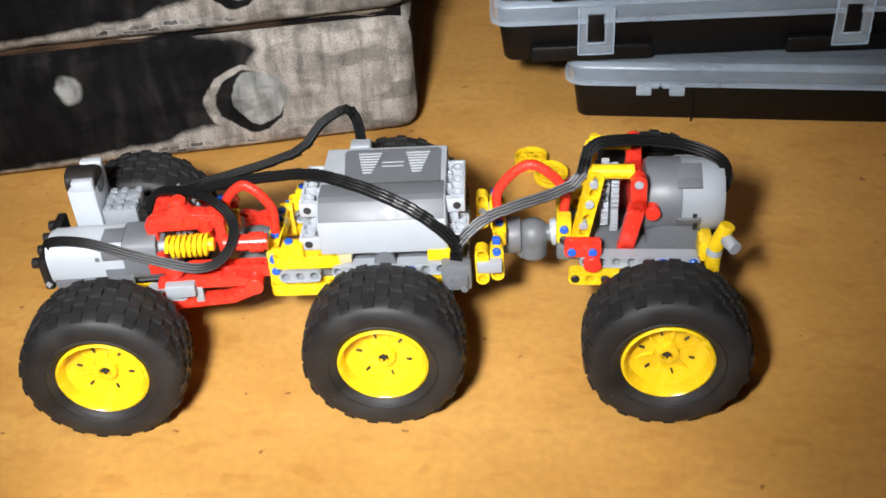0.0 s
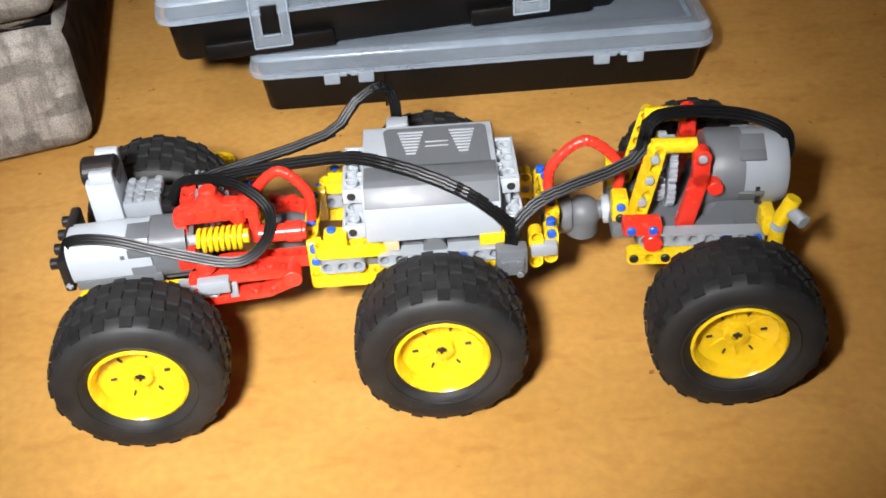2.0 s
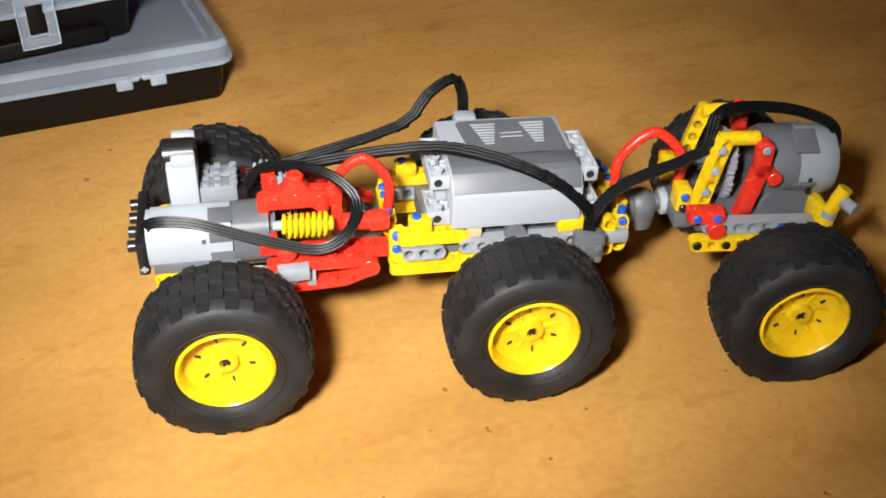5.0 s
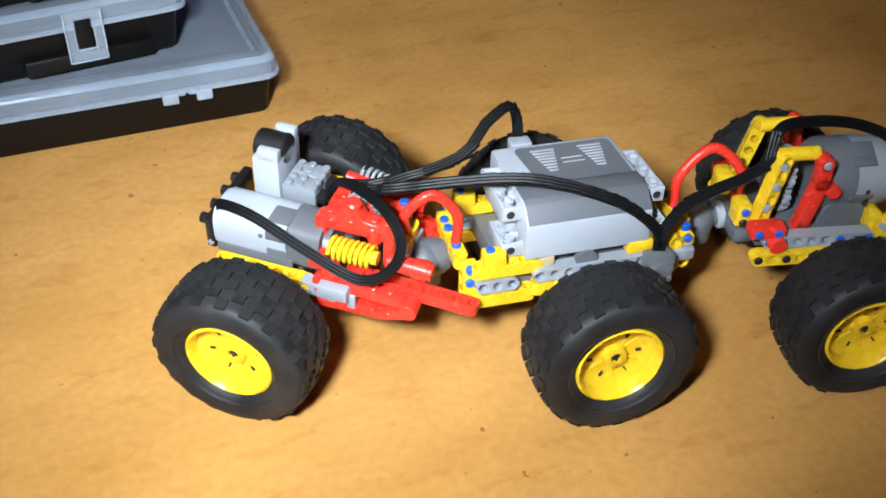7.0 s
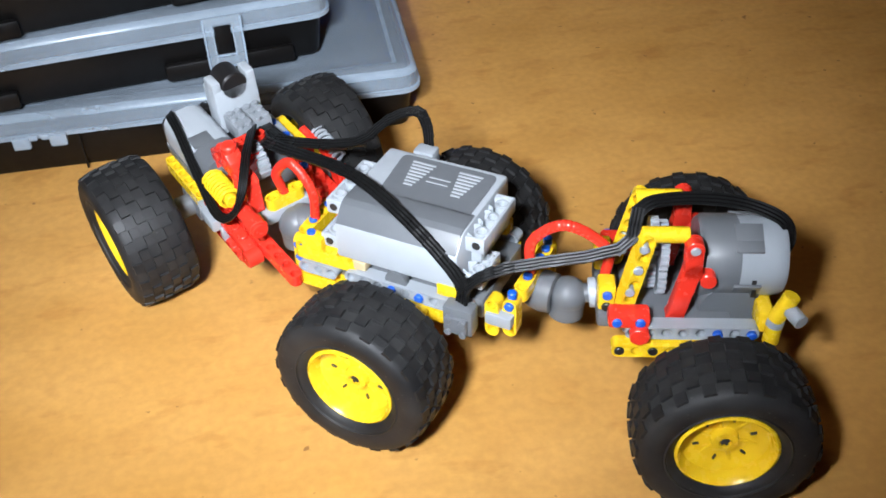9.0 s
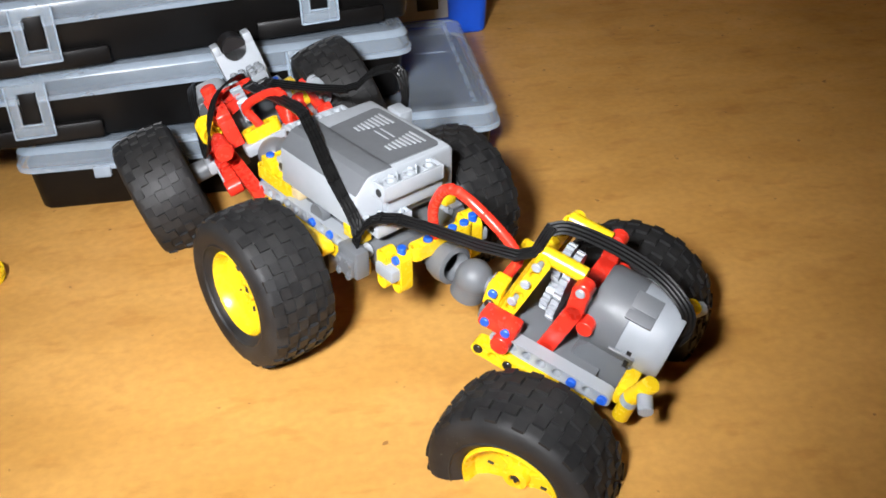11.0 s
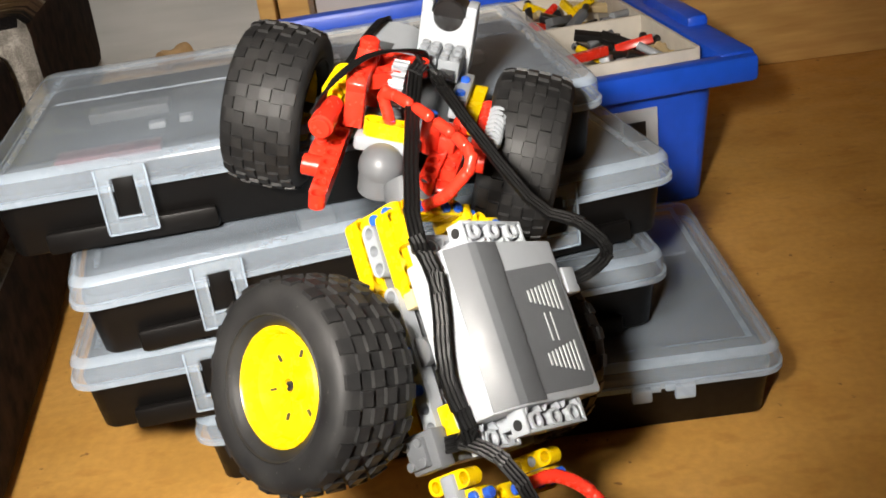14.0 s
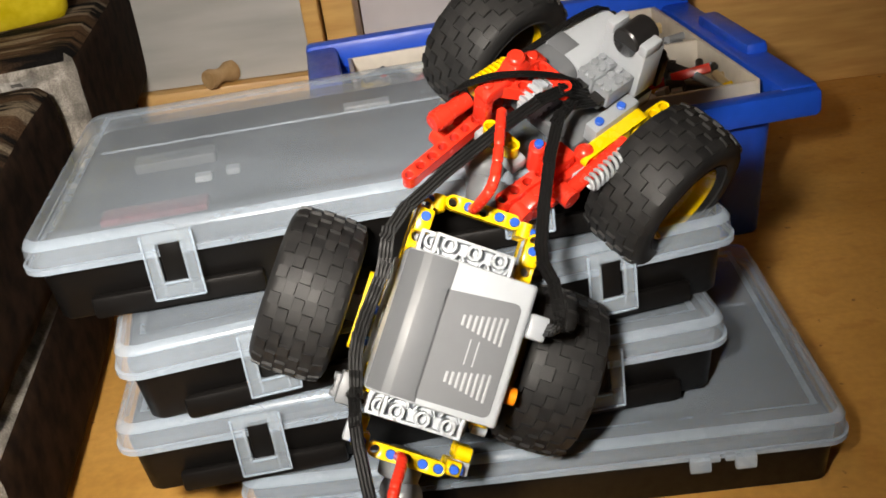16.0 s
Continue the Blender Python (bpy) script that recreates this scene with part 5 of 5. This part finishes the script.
# loops that stay on one section
b = bmesh.new()
sweep(b, curve_pts([(0.034, 0.022, 0.076), (0.030, 0.024, 0.0850), (0.010, 0.0270, 0.0850), (-0.020, 0.0320, 0.0760), (-0.050, 0.0360, 0.0690), (-0.066, 0.0330, 0.0770),
                    (-0.070, 0.0260, 0.0920), (-0.054, 0.0130, 0.1010), (-0.027, -0.004, 0.0950), (-0.0165, -0.006, 0.0810)], 44), 0.0056, 0.0015, (0, 0.5, 1))
part("cable_loop", b, CABLE, front, "black ribbon cable looped round the springs")
b = bmesh.new()
sweep(b, curve_pts([(0.040, 0.010, 0.1180), (0.032, 0.006, 0.1210), (0.010, 0.000, 0.1185), (-0.012, -0.002, 0.1140), (-0.029, 0.002, 0.1080), (-0.0335, 0.003, 0.0980), (-0.0320, 0.003, 0.089)], 34), 0.0064, 0.0016, (0, 0.55, 0.83))
part("cable_loop", b, CABLE, rear, "black ribbon cable laid over the motor")


# ---- added lamp, unseen, beside and above the eye: stands in for light that follows the view ----
VIEW_LAMP_GLOW, _nt, _b = nodes_of("view_lamp_glow")
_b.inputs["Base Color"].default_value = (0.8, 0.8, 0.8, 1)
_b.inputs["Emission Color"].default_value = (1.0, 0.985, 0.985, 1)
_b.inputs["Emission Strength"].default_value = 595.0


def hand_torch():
    """The added lamp, shining along -Z: a tube that narrows the beam, open in front, and a glowing disc deep inside it.
    """
    root = thing("hand_torch", "added lamp in a black tube, unseen, moving along with the view", "torch")
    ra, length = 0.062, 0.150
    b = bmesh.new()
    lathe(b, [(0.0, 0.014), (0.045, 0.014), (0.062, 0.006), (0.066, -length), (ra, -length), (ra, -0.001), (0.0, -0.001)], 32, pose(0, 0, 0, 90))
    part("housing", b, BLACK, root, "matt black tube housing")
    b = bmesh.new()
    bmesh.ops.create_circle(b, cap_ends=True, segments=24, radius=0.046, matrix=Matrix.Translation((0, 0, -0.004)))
    part("lamp_disc", b, VIEW_LAMP_GLOW, root, "glowing white lamp disc")
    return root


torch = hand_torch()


def view_lamp_pose(eye, target):
    """The added lamp stands off from the eye and points at the floor before it."""
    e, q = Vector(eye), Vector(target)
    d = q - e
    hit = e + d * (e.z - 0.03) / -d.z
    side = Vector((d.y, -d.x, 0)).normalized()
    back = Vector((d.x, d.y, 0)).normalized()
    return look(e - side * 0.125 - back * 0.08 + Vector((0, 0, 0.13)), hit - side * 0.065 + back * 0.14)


# ---- what moves ----
def motions():
    rows = [
        (0, -0.0885, -0.2531, 0.0025, 186.62, -0.60, -0.12, 4.94, 0.83, 0.24, -2.93, 0.65, 0.18),
        (0.5, -0.0393, -0.2538, 0.0025, 183.25, -1.29, -0.23, 5.83, 0.32, 0.28, -2.96, 0.38, 0.53),
        (1, 0.0127, -0.2398, 0.0022, 181.77, -1.54, 0.08, 4.91, 0.25, -0.05, -3.34, 0.74, 0.90),
        (1.5, 0.0700, -0.2261, 0.0019, 180.01, -1.17, 0.32, 5.14, 1.18, 0.43, -3.51, 0.72, 0.54),
        (2, 0.1182, -0.2248, 0.0021, 178.93, -0.11, 0.08, 4.26, -0.16, 0.60, -3.50, 0.17, 0.45),
        (2.5, 0.1724, -0.2276, 0.0023, 177.23, 0.25, 0.05, 4.43, 0.47, 1.47, -4.08, -0.30, -0.03),
        (3, 0.2229, -0.2345, 0.0026, 176.92, 1.17, -0.18, 2.89, -0.02, 1.01, -5.29, -0.28, 0.01),
        (3.5, 0.2785, -0.2532, 0.0031, 175.79, 1.59, -0.26, 1.86, 0.54, 0.67, -5.97, -0.11, -0.74),
        (4, 0.3204, -0.2589, 0.0027, 171.35, 0.86, -0.01, 1.42, 0.63, -0.67, -5.68, -0.15, -0.52),
        (4.5, 0.3541, -0.2817, 0.0031, 166.47, 0.92, -0.25, 2.47, 0.15, -0.63, -5.43, -0.23, -0.18),
        (5, 0.4020, -0.3025, 0.0035, 164.94, 0.86, -0.59, 1.36, -0.39, -0.70, -4.66, -0.69, -0.52),
        (7.5, 0.4160, -0.2895, 0.0027, 174.49, 0.48, -0.02, -39.91, 2.87, -4.92, -7.67, -0.18, -1.69),
        (8, 0.3936, -0.2508, 0.0029, 167.15, 0.47, -0.24, -32.87, -1.55, 4.89, 2.70, 0.22, -2.73),
        (8.5, 0.3424, -0.2444, 0.0026, 156.15, 0.29, 0.23, -32.73, 2.48, -3.13, 16.57, -0.01, -0.67),
        (9, 0.3021, -0.2240, 0.0017, 143.92, -0.27, 0.48, -28.54, 3.88, -4.13, 23.12, 0.43, 0.06),
        (11.5, 0.2093, -0.1494, 0.0100, 120.10, 7.73, 0.71, -19.81, -10.62, -23.23, 21.61, 19.11, -5.22),
        (12, 0.1827, -0.1432, 0.0287, 128.37, 16.67, 12.51, -42.01, -3.81, -39.16, 26.95, 22.17, -14.90),
        (12.5, 0.1684, -0.1361, 0.0560, 124.84, 25.26, 18.81, -49.84, -15.41, -52.79, 24.46, 15.49, -11.16),
        (13, 0.1516, -0.1298, 0.0771, 120.17, 30.47, 23.11, -47.03, -20.77, -55.29, 27.04, 16.54, -10.65),
        (13.5, 0.1271, -0.1102, 0.0935, 114.18, 42.76, 31.02, -49.96, -15.79, -45.70, 29.77, 13.80, -10.89),
        (14, 0.1103, -0.0855, 0.1029, 105.29, 48.08, 36.16, -48.19, -11.04, -39.65, 24.48, 13.79, -7.21),
        (14.5, 0.0907, -0.0324, 0.1024, 95.62, 50.14, 33.07, -49.29, -8.46, -40.05, 14.61, 4.86, -0.35),
        (15, 0.0816, 0.0233, 0.0969, 83.31, 50.89, 28.41, -43.00, 15.00, -40.00, 13.00, 0.60, 2.80),
        (15.5, 0.1004, 0.0317, 0.1065, 53.51, 53.11, 53.21, -39.58, -2.83, -32.82, 11.39, -3.66, 5.92),
        (16, 0.1125, 0.0362, 0.1044, 51.02, 49.17, 42.73, -36.44, -14.07, -25.87, 16.71, 7.80, 11.16),
    ]
    data = np.array(rows)

    def at(t):
        """Smooth values between the rows."""
        k = int(np.clip(np.searchsorted(data[:, 0], t, side="right") - 1, 0, len(data) - 2))
        t0, t1 = data[k, 0], data[k + 1, 0]
        h, u = t1 - t0, (t - t0) / (t1 - t0)

        def slope(i):
            if i == 0 or i == len(data) - 1:
                j = min(i, len(data) - 2)
                return (data[j + 1] - data[j]) / (data[j + 1, 0] - data[j, 0])
            return (data[i + 1] - data[i - 1]) / (data[i + 1, 0] - data[i - 1, 0])

        a, c = slope(k) * h, slope(k + 1) * h
        return data[k] * (2 * u ** 3 - 3 * u * u + 1) + a * (u ** 3 - 2 * u * u + u) + data[k + 1] * (-2 * u ** 3 + 3 * u * u) + c * (u ** 3 - u * u)

    walk(torch, [(t, view_lamp_pose(eye, target)) for t, eye, target, roll in PATH])
    times = [0.25 * k for k in range(65)]
    keyed = [(t, at(t)) for t in times]
    walk(rover, [(t, mid_pose(r)) for t, r in keyed])
    rel = [sec_rel(r) for t, r in keyed]
    walk(front, [(t, f) for t, (f, r) in zip(times, rel)])
    walk(rear, [(t, r) for t, (f, r) in zip(times, rel)])
    for (who, s), w in WHEELS.items():
        spin, last, out = 0.0, None, []
        for (t, row), (f, r) in zip(keyed, rel):
            sec = {"m": Matrix.Identity(4), "f": f, "r": r}[who]
            m = sec @ Matrix.Translation((0, TRACK_NEAR if s > 0 else -TRACK_FAR, TR - DROP))
            wm = mid_pose(row) @ m
            if last is not None:
                spin += (wm.translation - last.translation).dot(wm.to_3x3() @ Vector((1, 0, 0))) / TR
            last = wm
            out.append((t, m @ Matrix.Rotation(spin, 4, "Y")))
        walk(w, out)
    k = 0
    face = Vector((0.10, 0.42, 0.90)).normalized()
    for cname, cmat, n, ctrl, cw, chh in CHAINS:
        sets = [chain_points(ctrl, f, r, n, row[5]) for (t, row), (f, r) in zip(keyed, rel)]
        for j in range(n):
            walk(PIECES[k], [(t, piece_pose(p[j], p[j + 1], face)) for t, p in zip(times, sets)])
            k += 1


motions()
